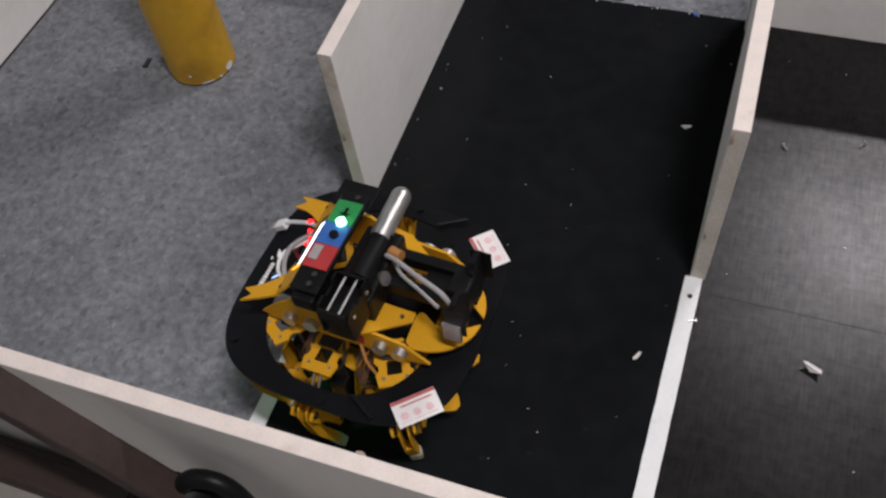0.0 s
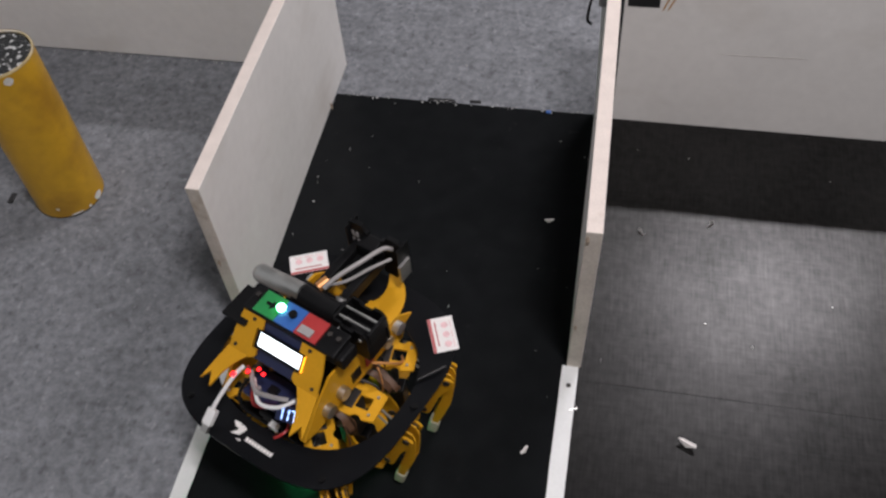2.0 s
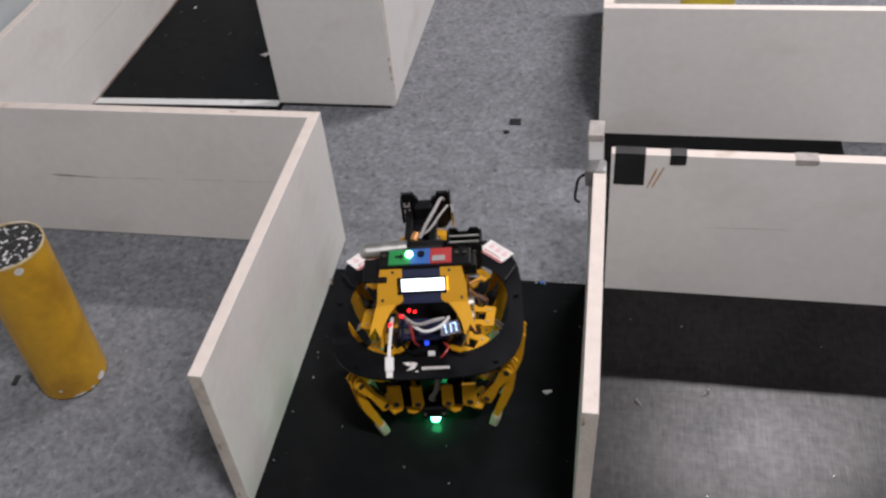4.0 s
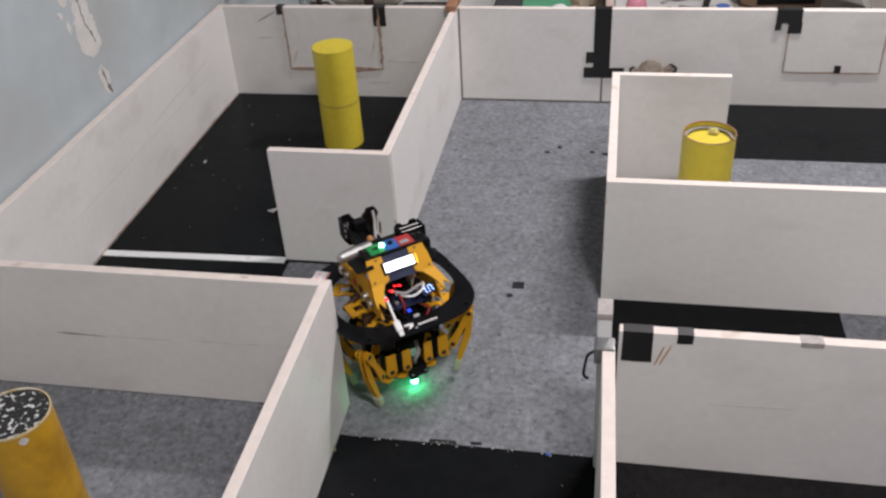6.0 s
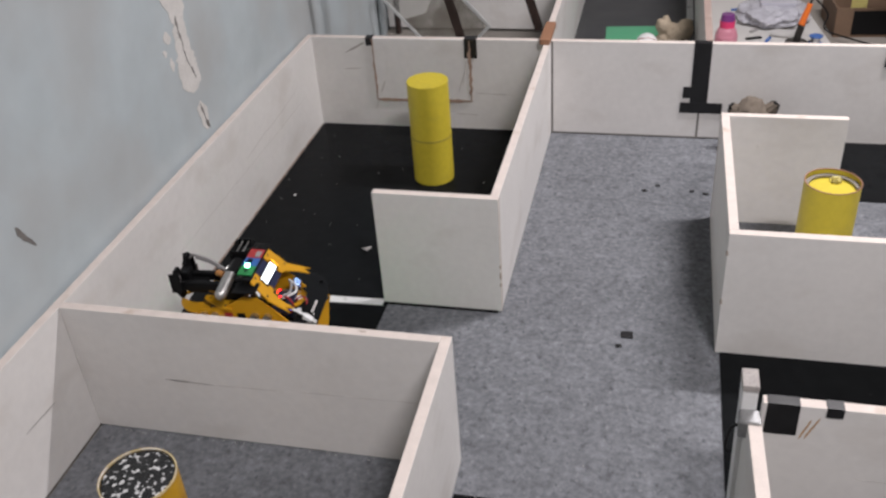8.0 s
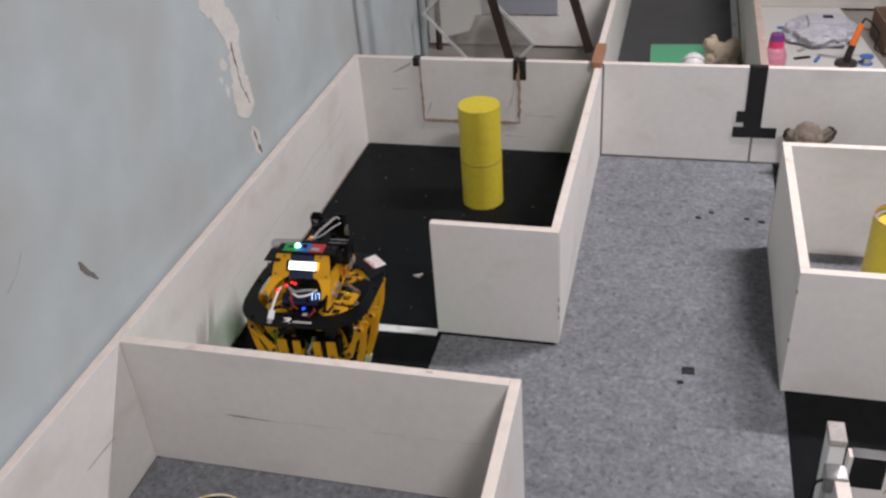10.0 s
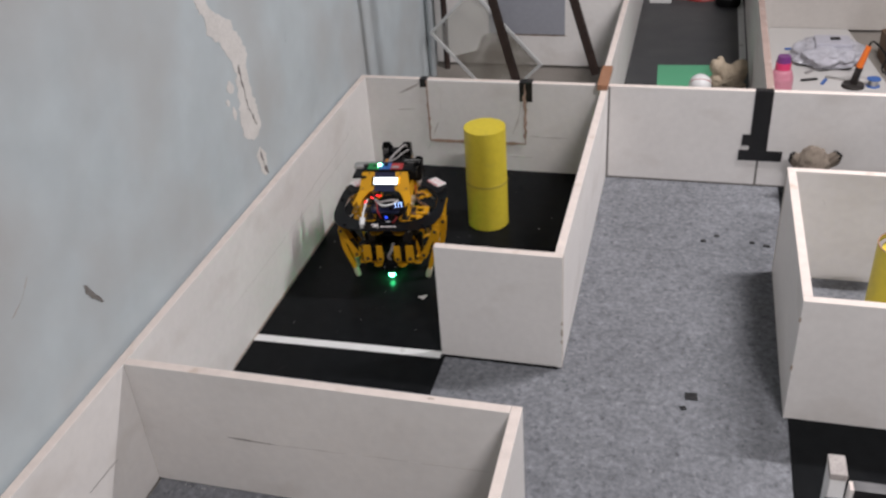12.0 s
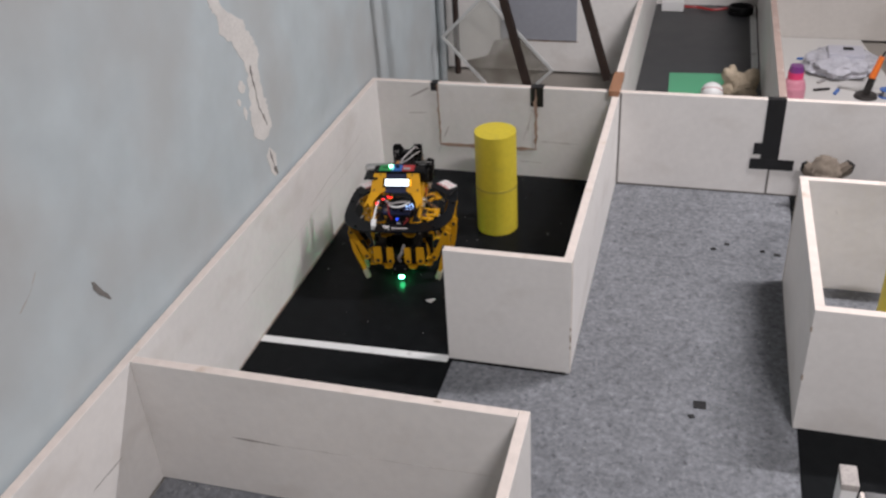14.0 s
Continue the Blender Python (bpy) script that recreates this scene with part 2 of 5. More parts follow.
COPPER = material("copper_connector", (0.55, 0.25, 0.08), 0.4, metal=0.4, vary=0.1)
PAPER = material("white_sticker", (0.78, 0.75, 0.73), 0.45, vary=0.03)
PINK_INK = material("pink_ink", (0.74, 0.50, 0.51), 0.5, vary=0.2, scale=120)
RED_INK = material("red_ink", (0.46, 0.12, 0.12), 0.5, vary=0.2)
RUST = material("rust_brown_steel", (0.035, 0.021, 0.017), 0.6, metal=0.2, vary=0.3, scale=14, fine=120, bump=0.2, stain=(0.06, 0.032, 0.023), stain_scale=12)
WOOD = material("brown_wood", (0.30, 0.15, 0.085), 0.6, vary=0.2, scale=30, bump=0.2)
SCUFF = material("scuffed_grey", (0.38, 0.35, 0.33), 0.8, vary=0.3, scale=40)
STAIN = material("brown_water_stain", (0.36, 0.25, 0.19), 0.8, vary=0.35, scale=40)
LCD_GLOW = glow("lcd_backlight", (0.86, 0.94, 1.0), 2.6)
AMBER_GLOW = glow("amber_light_bleed", (1.0, 0.42, 0.02), 2.6)
GREEN_GLOW = glow("green_white_led", (0.30, 1.0, 0.55), 9.0)
UNDER_GLOW = glow("green_underlight", (0.06, 1.0, 0.32), 70.0)
RED_GLOW = glow("red_led", (1.0, 0.015, 0.02), 4.0)
DIGIT_GLOW = glow("blue_white_digits", (0.35, 0.55, 1.0), 3.0)

# ---- mesh helpers ----


def add_box(bm, x0, x1, y0, y1, z0, z1, m=None, bevel=0.0):
    r = bmesh.ops.create_cube(bm, size=1)
    t = Matrix.Translation(((x0 + x1) / 2, (y0 + y1) / 2, (z0 + z1) / 2)) @ Matrix.Diagonal((x1 - x0, y1 - y0, z1 - z0, 1))
    bmesh.ops.transform(bm, matrix=(m @ t) if m else t, verts=r["verts"])
    if bevel:
        edges = list({e for v in r["verts"] for e in v.link_edges})
        bmesh.ops.bevel(bm, geom=edges, offset=bevel, segments=2, affect="EDGES", profile=0.6)


def add_cyl(bm, a, b, r, r2=None, seg=20):
    a, b = Vector(a), Vector(b)
    d = b - a
    m = Matrix.Translation((a + b) / 2) @ d.to_track_quat("Z", "Y").to_matrix().to_4x4()
    bmesh.ops.create_cone(bm, cap_ends=True, segments=seg, radius1=r, radius2=r if r2 is None else r2, depth=d.length, matrix=m)


def add_prism(bm, poly, z0, z1, m=None):
    """A flat plate: the outline poly in x and y, from z0 to z1."""
    m = m or Matrix.Identity(4)
    lo = [bm.verts.new(m @ Vector((x, y, z0))) for x, y in poly]
    hi = [bm.verts.new(m @ Vector((x, y, z1))) for x, y in poly]
    bm.faces.new(hi)
    bm.faces.new(lo[::-1])
    n = len(poly)
    for i in range(n):
        bm.faces.new((lo[i], lo[(i + 1) % n], hi[(i + 1) % n], hi[i]))


def add_ring(bm, outer, inner, z0, z1, m=None):
    """A plate with a hole: two outlines with the same number of points."""
    m = m or Matrix.Identity(4)
    n = len(outer)
    rows = [[bm.verts.new(m @ Vector((x, y, z))) for x, y in p] for p, z in ((outer, z0), (outer, z1), (inner, z1), (inner, z0))]
    for k in range(4):
        a, b = rows[k], rows[(k + 1) % 4]
        for i in range(n):
            j = (i + 1) % n
            bm.faces.new((a[i], a[j], b[j], b[i]))


def smooth_line(pts, steps=6):
    pts = [Vector(p) for p in pts]
    out = []
    for i in range(len(pts) - 1):
        p0, p1, p2, p3 = pts[max(i - 1, 0)], pts[i], pts[i + 1], pts[min(i + 2, len(pts) - 1)]
        for s in range(steps):
            t = s / steps
            out.append(0.5 * ((2 * p1) + (p2 - p0) * t + (2 * p0 - 5 * p1 + 4 * p2 - p3) * t * t + (3 * p1 - p0 - 3 * p2 + p3) * t ** 3))
    return out + [pts[-1]]


def add_tube(bm, pts, r, seg=7, steps=6):
    line = smooth_line(pts, steps)
    rings = []
    for i, p in enumerate(line):
        d = (line[min(i + 1, len(line) - 1)] - line[max(i - 1, 0)]).normalized()
        side = d.cross(Vector((0.31, 0.17, 0.93))).normalized()
        up = d.cross(side)
        rings.append([bm.verts.new(p + r * (math.cos(2 * math.pi * k / seg) * side + math.sin(2 * math.pi * k / seg) * up)) for k in range(seg)])
    for a, b in zip(rings, rings[1:]):
        for k in range(seg):
            bm.faces.new((a[k], a[(k + 1) % seg], b[(k + 1) % seg], b[k]))
    bm.faces.new(rings[0])
    bm.faces.new(rings[-1][::-1])


def mesh_of(name, bm, mats, smooth=False):
    bmesh.ops.recalc_face_normals(bm, faces=bm.faces)
    data = bpy.data.meshes.new(name)
    bm.to_mesh(data)
    bm.free()
    for m in (mats if isinstance(mats, (list, tuple)) else [mats]):
        data.materials.append(m)
    if smooth:
        data.polygons.foreach_set("use_smooth", [True] * len(data.polygons))
        data.set_sharp_from_angle(angle=radians(40))
    return data


def thing(name, bm, mats, label="", category="", group="", kind="", at=None, smooth=False):
    ob = new(name, mesh_of(name, bm, mats, smooth))
    if at is not None:
        ob.matrix_world = at
    return tagged(ob, label, category, group, kind)


def part(name, bm, mats, parent, label="", smooth=False):
    ob = new(name, mesh_of(name, bm, mats, smooth))
    ob.parent = parent
    return tagged(ob, label)


def wall(name, x0, x1, y0, y1, label, z0=0.0, z1=0.30, raw_ends=False):
    """An upright board with a raw top edge and slightly rounded arrises."""
    bm = bmesh.new()
    add_box(bm, x0, x1, y0, y1, z0, z1, bevel=0.0012)
    bm.normal_update()
    for f in bm.faces:
        along = abs(f.normal.y) if y1 - y0 > x1 - x0 else abs(f.normal.x)
        if f.normal.z > 0.7:
            f.material_index = 1
        elif raw_ends and along > 0.7:
            f.material_index = 2
    return thing(name, bm, [PAINT, EDGE, END_GRAIN], label, "wall", kind="structure")


# ---- floor and room ----
T = 0.019


def floor_patch(name, x0, x1, y0, y1, z, mat, label, wavy=0.0):
    bm = bmesh.new()
    nx, ny = max(2, int((x1 - x0) / 0.05)), max(2, int((y1 - y0) / 0.05))
    if wavy:
        bmesh.ops.create_grid(bm, x_segments=nx, y_segments=ny, size=0.5)
        for v in bm.verts:
            v.co = Vector((x0 + (v.co.x + 0.5) * (x1 - x0), y0 + (v.co.y + 0.5) * (y1 - y0), z))
            v.co.z += wavy * noise.noise(v.co * 3.1)
    else:
        add_box(bm, x0, x1, y0, y1, z - 0.004, z)
    return thing(name, bm, mat, label, "floor", kind="structure")


bm = bmesh.new()
add_box(bm, -0.90, 3.6, -6.0, 4.3, -0.06, -0.012)
thing("ground", bm, CONCRETE, "grey-brown concrete floor of the workshop room", "floor", kind="structure")
floor_patch("floor_carpet", -0.755, 2.2, -1.545, 0.95, -0.002, CARPET, "grey speckled felt carpet under the arena")
floor_patch("floor_start", 0.004, 0.487, -1.545, -0.556, 0.002, BLACK_BOARD, "black painted board floor of the start lane")
floor_patch("floor_right_room", 0.487, 2.2, -1.62, -0.562, 0.002, GREY_BOARD, "black board floor with a sheen, scuffed")
floor_patch("floor_left_room", -0.755, -0.0095, -0.004, 0.947, 0.002, BLACK_BOARD, "black board floor of the walled left room")
floor_patch("floor_left_room_sill", -0.755, -0.275, -0.140, -0.004, 0.002, BLACK_BOARD, "black board strip at the room's doorway")
floor_patch("floor_box", 0.50, 2.2, 0.0, 0.60, -0.0005, CARPET, "grey carpet inside the walled box")
floor_patch("floor_far_right", 0.51, 2.2, 0.60, 0.955, 0.002, BLACK_BOARD, "black board strip along the back wall")
floor_patch("floor_dark_lane", 0.484, 0.975, -0.54, -0.075, 0.002, BLACK_BOARD, "black board strip in the side lane")

bm = bmesh.new()
add_box(bm, -0.90, -0.790, -6.0, 4.3, -0.06, 2.8)
thing("wall_west", bm, PLASTER, "pale blue plastered room wall, peeling and cracked", "wall", kind="structure")
# walls and ceiling out of view, added to close the room and bounce light
bm = bmesh.new()
add_box(bm, 3.6, 3.7, -6.0, 4.3, -0.06, 2.8)
thing("wall_east", bm, ROOM, "unseen white room wall added to bounce light", "wall", kind="structure")
bm = bmesh.new()
add_box(bm, -0.90, 3.7, 4.3, 4.4, -0.06, 2.8)
thing("wall_north", bm, ROOM, "unseen white room wall added to bounce light", "wall", kind="structure")
bm = bmesh.new()
add_box(bm, -0.90, 3.7, -6.1, -6.0, -0.06, 2.8)
thing("wall_south", bm, ROOM, "unseen white room wall added to bounce light", "wall", kind="structure")
bm = bmesh.new()
add_box(bm, -0.90, 3.7, -6.1, 4.4, 2.8, 2.9)
thing("ceiling", bm, ROOM, "unseen white ceiling added to bounce light", "ceiling", kind="structure")

# ---- arena walls, 30 cm high ----
wall("wall_arena_left", -0.777, -0.758, -1.85, 0.942, "long white painted arena wall beside the plaster wall")
wall("wall_arena_back", -0.777, 2.2, 0.942, 0.961, "white painted back wall of the arena, patched and taped")
wall("wall_room_stub", -0.284, 0.0, 0.0, T, "short white wall board beside the doorway, chipped", raw_ends=True)
wall("wall_room_side", -0.019, 0.0, 0.0192, 0.9415, "white wall board between room and corridor")
wall("wall_partition", -0.7575, -0.0187, -0.489, -0.470, "white partition wall with a dark horizontal scratch")
lane_left = wall("wall_lane_left", -0.0185, 0.0005, -1.073, -0.470, "white wall board at the start lane, chipped at its foot", raw_ends=True)
for v in lane_left.data.vertices:
    if v.co.y < -0.8:
        v.co.x += 0.009
lane_right = wall("wall_lane_right", 0.482, 0.502, -1.076, -0.582, "white wall board between start lane and right room, leaning", raw_ends=True)
for v in lane_right.data.vertices:
    if v.co.z > 0.15:
        v.co.x += 0.010 if v.co.y < -0.8 else -0.001
wall("wall_right_cross", 0.5075, 2.2, -0.561, -0.542, "white cross wall with black tape on its top edge")
wall("wall_box_left", 0.474, 0.493, -0.0615, 0.4605, "white side wall of the walled box")
wall("wall_box_front", 0.474, 2.2, -0.081, -0.062, "white front wall of the walled box")
wall("wall_box_back", 0.474, 0.766, 0.461, 0.480, "short white rear wall of the walled box", raw_ends=True)
wall("wall_near", -0.7575, 1.3, -1.5585, -1.541, "white near wall of the arena with a pale raw edge")
wall("wall_lane_far_left", -0.028, -0.009, 0.9615, 2.80, "white wall board of the lane behind")
brown_top = wall("wall_lane_far_right", 0.444, 0.466, 0.9615, 2.80, "white wall board with a brown raw edge")
brown_top.data.materials[1] = material("brown_raw_edge", (0.36, 0.27, 0.235), 0.85, vary=0.2, scale=25, fine=200, bump=0.3, stain=(0.58, 0.54, 0.50), stain_scale=30, stain_at=0.60)
wall("wall_far_cross", -0.785, -0.0285, 1.86, 1.879, "white far board wall with a square opening", z1=0.62)
wall("wall_far_lane_end", -0.0085, 0.4435, 2.78, 2.80, "white end wall of the lane behind")
far_board = wall("wall_far_right", 0.4665, 2.6, 2.36, 2.38, "grey-beige far wall board of the next bay", z1=0.62)
# wall colour darkened here to offset the strong light of the near tube
far_board.data.materials[0] = material("darkened_grey_board", (0.50, 0.475, 0.445), 0.7, vary=0.06, scale=5, fine=60, bump=0.1, stain=(0.42, 0.39, 0.36), stain_scale=3, stain_at=0.55, soft=0.25)
# black board at a grazing view: its sheen is painted in as grey
floor_patch("floor_far_lane", -0.0085, 0.4435, 0.963, 2.78, 0.002, material("sheen_grey_board", (0.050, 0.052, 0.055), 0.5, vary=0.15, scale=6, fine=120, bump=0.08), "black board floor of the lane behind")

# tape lines
for n, (x0, x1, y0, y1), what in (("tape_left", (-0.0118, 0.0105, -1.5405, -1.0735), "white tape line on the edge of the lane floor"),
                                  ("tape_right", (0.476, 0.499, -1.5405, -1.0765), "white tape line on the lane floor with a screw"),
                                  ("tape_door", (-0.757, -0.2845, -0.013, 0.011), "white tape line across the doorway"),
                                  ("tape_far_lane", (0.412, 0.438, 1.98, 2.76), "white tape line along the far lane wall")):
    bm = bmesh.new()
    k = 24
    along_y = (y1 - y0) > (x1 - x0)
    poly_a, poly_b = [], []
    for i in range(k + 1):
        u = i / k
        j1, j2 = 0.0007 * noise.noise((u * 30, x0 * 9, 1)), 0.0007 * noise.noise((u * 30, x0 * 9, 5))
        if n == "tape_door":
            j1, j2 = j1 - 0.016 + 0.012 * u, j2 - 0.016 + 0.012 * u
        if along_y:
            poly_a.append((x0 + j1, y0 + u * (y1 - y0)))
            poly_b.append((x1 + j2, y0 + u * (y1 - y0)))
        else:
            poly_a.append((x0 + u * (x1 - x0), y0 + j1))
            poly_b.append((x0 + u * (x1 - x0), y1 + j2))
    add_prism(bm, poly_a + poly_b[::-1], 0.0016, 0.0034)
    thing(n, bm, TAPE, what, "tape", kind="structure")

# ---- yellow pillars ----


def pillar(x, y, mat, label, h=0.30, r=0.0555, seam=None, lean=0.0):
    ob = tagged(new("yellow_cylinder"), label, "obstacle", "yellow cylinders")
    ob.matrix_world = pose(x, y, 0.003, lean, 0, 0)
    bm = bmesh.new()
    bmesh.ops.create_cone(bm, cap_ends=False, segments=56, radius1=r, radius2=r, depth=h, matrix=pose(0, 0, h / 2))
    for v in bm.verts:
        v.co.x *= 1 + 0.01 * noise.noise((v.co.x * 30, v.co.y * 30, v.co.z * 4))
    part("tube", bm, mat, ob, smooth=True)
    return ob


def cap_disc(ob, z, r, mat, name="lid", label="", dome=0.0):
    bm = bmesh.new()
    bmesh.ops.create_circle(bm, cap_ends=False, segments=48, radius=r)
    edges = bm.edges[:]
    bmesh.ops.contextual_create(bm, geom=edges)
    r_ = bmesh.ops.extrude_face_region(bm, geom=bm.faces[:])
    bmesh.ops.translate(bm, vec=(0, 0, 0.003), verts=[v for v in r_["geom"] if isinstance(v, bmesh.types.BMVert)])
    bmesh.ops.translate(bm, vec=(0, 0, z), verts=bm.verts)
    return part(name, bm, mat, ob, label)


def hoop(ob, z, r, h, mat, name, label=""):
    bm = bmesh.new()
    n = 48
    out = [(r * math.cos(2 * math.pi * i / n), r * math.sin(2 * math.pi * i / n)) for i in range(n)]
    inn = [(0.955 * x, 0.955 * y) for x, y in out]
    add_ring(bm, out, inn, z, z + h)
    return part(name, bm, mat, ob, label, smooth=True)


p = pillar(-0.303, 0.617, YELLOW_CYL, "yellow cylinder with a taped seam, on black floor", r=0.058)
cap_disc(p, 0.2975, 0.0575, YELLOW_CYL)
hoop(p, 0.135, 0.0588, 0.006, material("dull_seam", (0.42, 0.34, 0.05), 0.6), "seam_band", "dull olive seam band")
RIM = material("worn_rim", (0.55, 0.45, 0.25), 0.7, vary=0.3, scale=40, stain=(0.75, 0.73, 0.70), stain_scale=22, stain_at=0.5)
p = pillar(-0.392, -0.858, AMBER_CYL, "amber yellow cylinder with a crumpled black and white top", r=0.0575)
cap_disc(p, 0.294, 0.0535, MESHY, "stuffing", "crumpled black and white wrapping")
hoop(p, 0.2965, 0.0578, 0.003, RIM, "rim", "worn pale rim")
CHIPPED = material("chipped_white", (0.62, 0.60, 0.57), 0.8, vary=0.2, scale=60)
for a0, a1, z0, z1 in ((-52, -38, 0.280, 0.2935), (-14, 4, 0.001, 0.016), (-62, -40, 0.0005, 0.0045), (-80, -74, 0.018, 0.023), (-30, -24, 0.0, 0.006)):
    bm = bmesh.new()
    rim_a, rim_b = [], []
    for i in range(9):
        a = math.radians(a0 + (a1 - a0) * i / 8)
        half = 0.5 * (z1 - z0) * math.sqrt(max(0.05, 1 - (i / 4 - 1) ** 2)) * (1 + 0.4 * noise.noise((i * 0.9, a0, 1)))
        mid = 0.5 * (z0 + z1)
        rim_a.append(bm.verts.new((0.0582 * math.cos(a), 0.0582 * math.sin(a), mid - half)))
        rim_b.append(bm.verts.new((0.0582 * math.cos(a), 0.0582 * math.sin(a), mid + half)))
    for i in range(8):
        bm.faces.new((rim_a[i], rim_a[i + 1], rim_b[i + 1], rim_b[i]))
    part("paint_chip", bm, CHIPPED, p, "bare white chip in the paint")
p = pillar(0.692, 0.150, YELLOW_CYL, "yellow cylinder with an open torn top", r=0.0575)
cap_disc(p, 0.278, 0.054, YELLOW_CYL, "inner_lid", "sunken yellow lid")
bm = bmesh.new()
bmesh.ops.create_icosphere(bm, subdivisions=3, radius=1)
for v in bm.verts:
    w = 1 + 0.5 * noise.noise(v.co * 3)
    v.co = Vector((0.012 + 0.011 * v.co.x * w, 0.030 + 0.008 * v.co.y * w, 0.286 + 0.009 * v.co.z * w))
part("crumpled_scrap", bm, material("pale_yellow_paper", (0.62, 0.55, 0.22), 0.7), p, "crumpled pale scrap in the torn top")
bm = bmesh.new()
add_ring(bm, [(0.0555 * math.cos(a), 0.0555 * math.sin(a)) for a in [2 * math.pi * i / 40 for i in range(40)]],
         [((0.047 if i < 20 else 0.054) * math.cos(2 * math.pi * i / 40), (0.047 if i < 20 else 0.054) * math.sin(2 * math.pi * i / 40)) for i in range(40)], 0.284, 0.288)
part("torn_edge", bm, CONCRETE, p, "torn brown cardboard edge")
hoop(p, 0.2985, 0.0578, 0.0015, WOOD, "rim", "worn brown rim")

# ---- marks, patches and tape on the arena ----


def add_ribbon(bm, a, b, z0, z1, m):
    """A strip between two lines of points, from z0 to z1."""
    rows = [[bm.verts.new(m @ Vector((x, y, z))) for x, y in p] for p, z in ((a, z0), (a, z1), (b, z1), (b, z0))]
    for k in range(4):
        p, q = rows[k], rows[(k + 1) % 4]
        for i in range(len(p) - 1):
            bm.faces.new((p[i], p[i + 1], q[i + 1], q[i]))
    for i in (0, -1):
        bm.faces.new([r[i] for r in rows])



def strip(name, pts, width, y, mat, label, wob=0.0015, axis="y", depth=0.0005, category="mark"):
    """A thin worn streak on a wall face: pts along the wall as (along, z); axis names the wall's normal."""
    bm = bmesh.new()
    n = 26
    up, dn = [], []
    (u0, z0), (u1, z1) = pts
    for i in range(n + 1):
        f = i / n
        u, z = u0 + (u1 - u0) * f, z0 + (z1 - z0) * f
        w = width * (0.25 + 0.75 * abs(noise.noise((u * 23, z * 11, 3.3)))) * min(1, 6 * f + 0.2, 6 * (1 - f) + 0.2)
        j = wob * noise.noise((u * 17, 4.2, z))
        up.append((u, z + j + w))
        dn.append((u, z + j - w))
    if axis == "y":
        m = Matrix(((1, 0, 0, 0), (0, 0, 1, y), (0, 1, 0, 0), (0, 0, 0, 1)))
    else:
        m = Matrix(((0, 0, 1, y), (1, 0, 0, 0), (0, 1, 0, 0), (0, 0, 0, 1)))
    add_ribbon(bm, up, dn, -depth, depth * 0.4, m)
    return thing(name, bm, mat, label, category, kind="structure")


def tape_piece(x0, x1, z0, z1, y, label, over=0.0, ragged=0.002, mat=None):
    """A piece of cloth tape on a wall face whose normal is -y, folded over the top edge by `over` metres."""
    bm = bmesh.new()
    n = 10
    top = [(x0 + (x1 - x0) * i / n, z1) for i in range(n + 1)]
    bot = [(x0 + (x1 - x0) * i / n + ragged * noise.noise((i * 2.1, z0 * 40, 1)), z0 + ragged * noise.noise((i * 1.7, x0 * 60, 2))) for i in range(n + 1)]
    m = Matrix(((1, 0, 0, 0), (0, 0, 1, y), (0, 1, 0, 0), (0, 0, 0, 1)))
    add_prism(bm, top + bot[::-1], -0.0012, -0.0002, m)
    if over:
        add_box(bm, x0, x1, y - 0.0012, y + over, z1 - 0.0002, z1 + 0.0012)
    return thing("black_tape", bm, mat or BLACK_TAPE, label, "tape", "pieces of tape on the walls")


YB = 0.942
tape_piece(0.414, 0.464, 0.085, 0.3005, YB, "long strip of black cloth tape over a wall joint", over=0.02)
tape_piece(0.386, 0.508, 0.083, 0.116, YB - 0.0012, "black cloth tape across a wall joint near its foot")
tape_piece(0.392, 0.418, 0.131, 0.166, YB - 0.0012, "short torn black tape tab on the wall")
tape_piece(-0.580, -0.557, 0.276, 0.3005, YB - 0.002, "small black tape wrapped over the wall top", over=0.024)
tape_piece(-0.266, -0.227, 0.241, 0.3005, YB - 0.002, "black tape wrapped over the wall top at a bar", over=0.03)
tape_piece(0.930, 1.000, 0.262, 0.3005, YB - 0.003, "black tape folded over the wall top, torn", over=0.024)
tape_piece(0.966, 1.003, 0.232, 0.266, YB - 0.0032, "black tape end hanging on the wall")
tape_piece(0.930, 0.946, 0.242, 0.266, YB - 0.0032, "narrow torn black tape end on the wall")
tape_piece(1.112, 1.130, 0.112, 0.136, YB - 0.0032, "small square of black tape on the wall")
tape_piece(0.5135, 0.561, 0.240, 0.3005, -0.561, "square of black tape on the cross wall", over=0.019)
tape_piece(0.599, 0.624, 0.283, 0.3005, -0.561, "small black tape over the cross wall's edge", over=0.019)
tape_piece(0.786, 0.820, 0.293, 0.3005, -0.561, "grey tape over the cross wall's edge", over=0.019, mat=SCUFF)

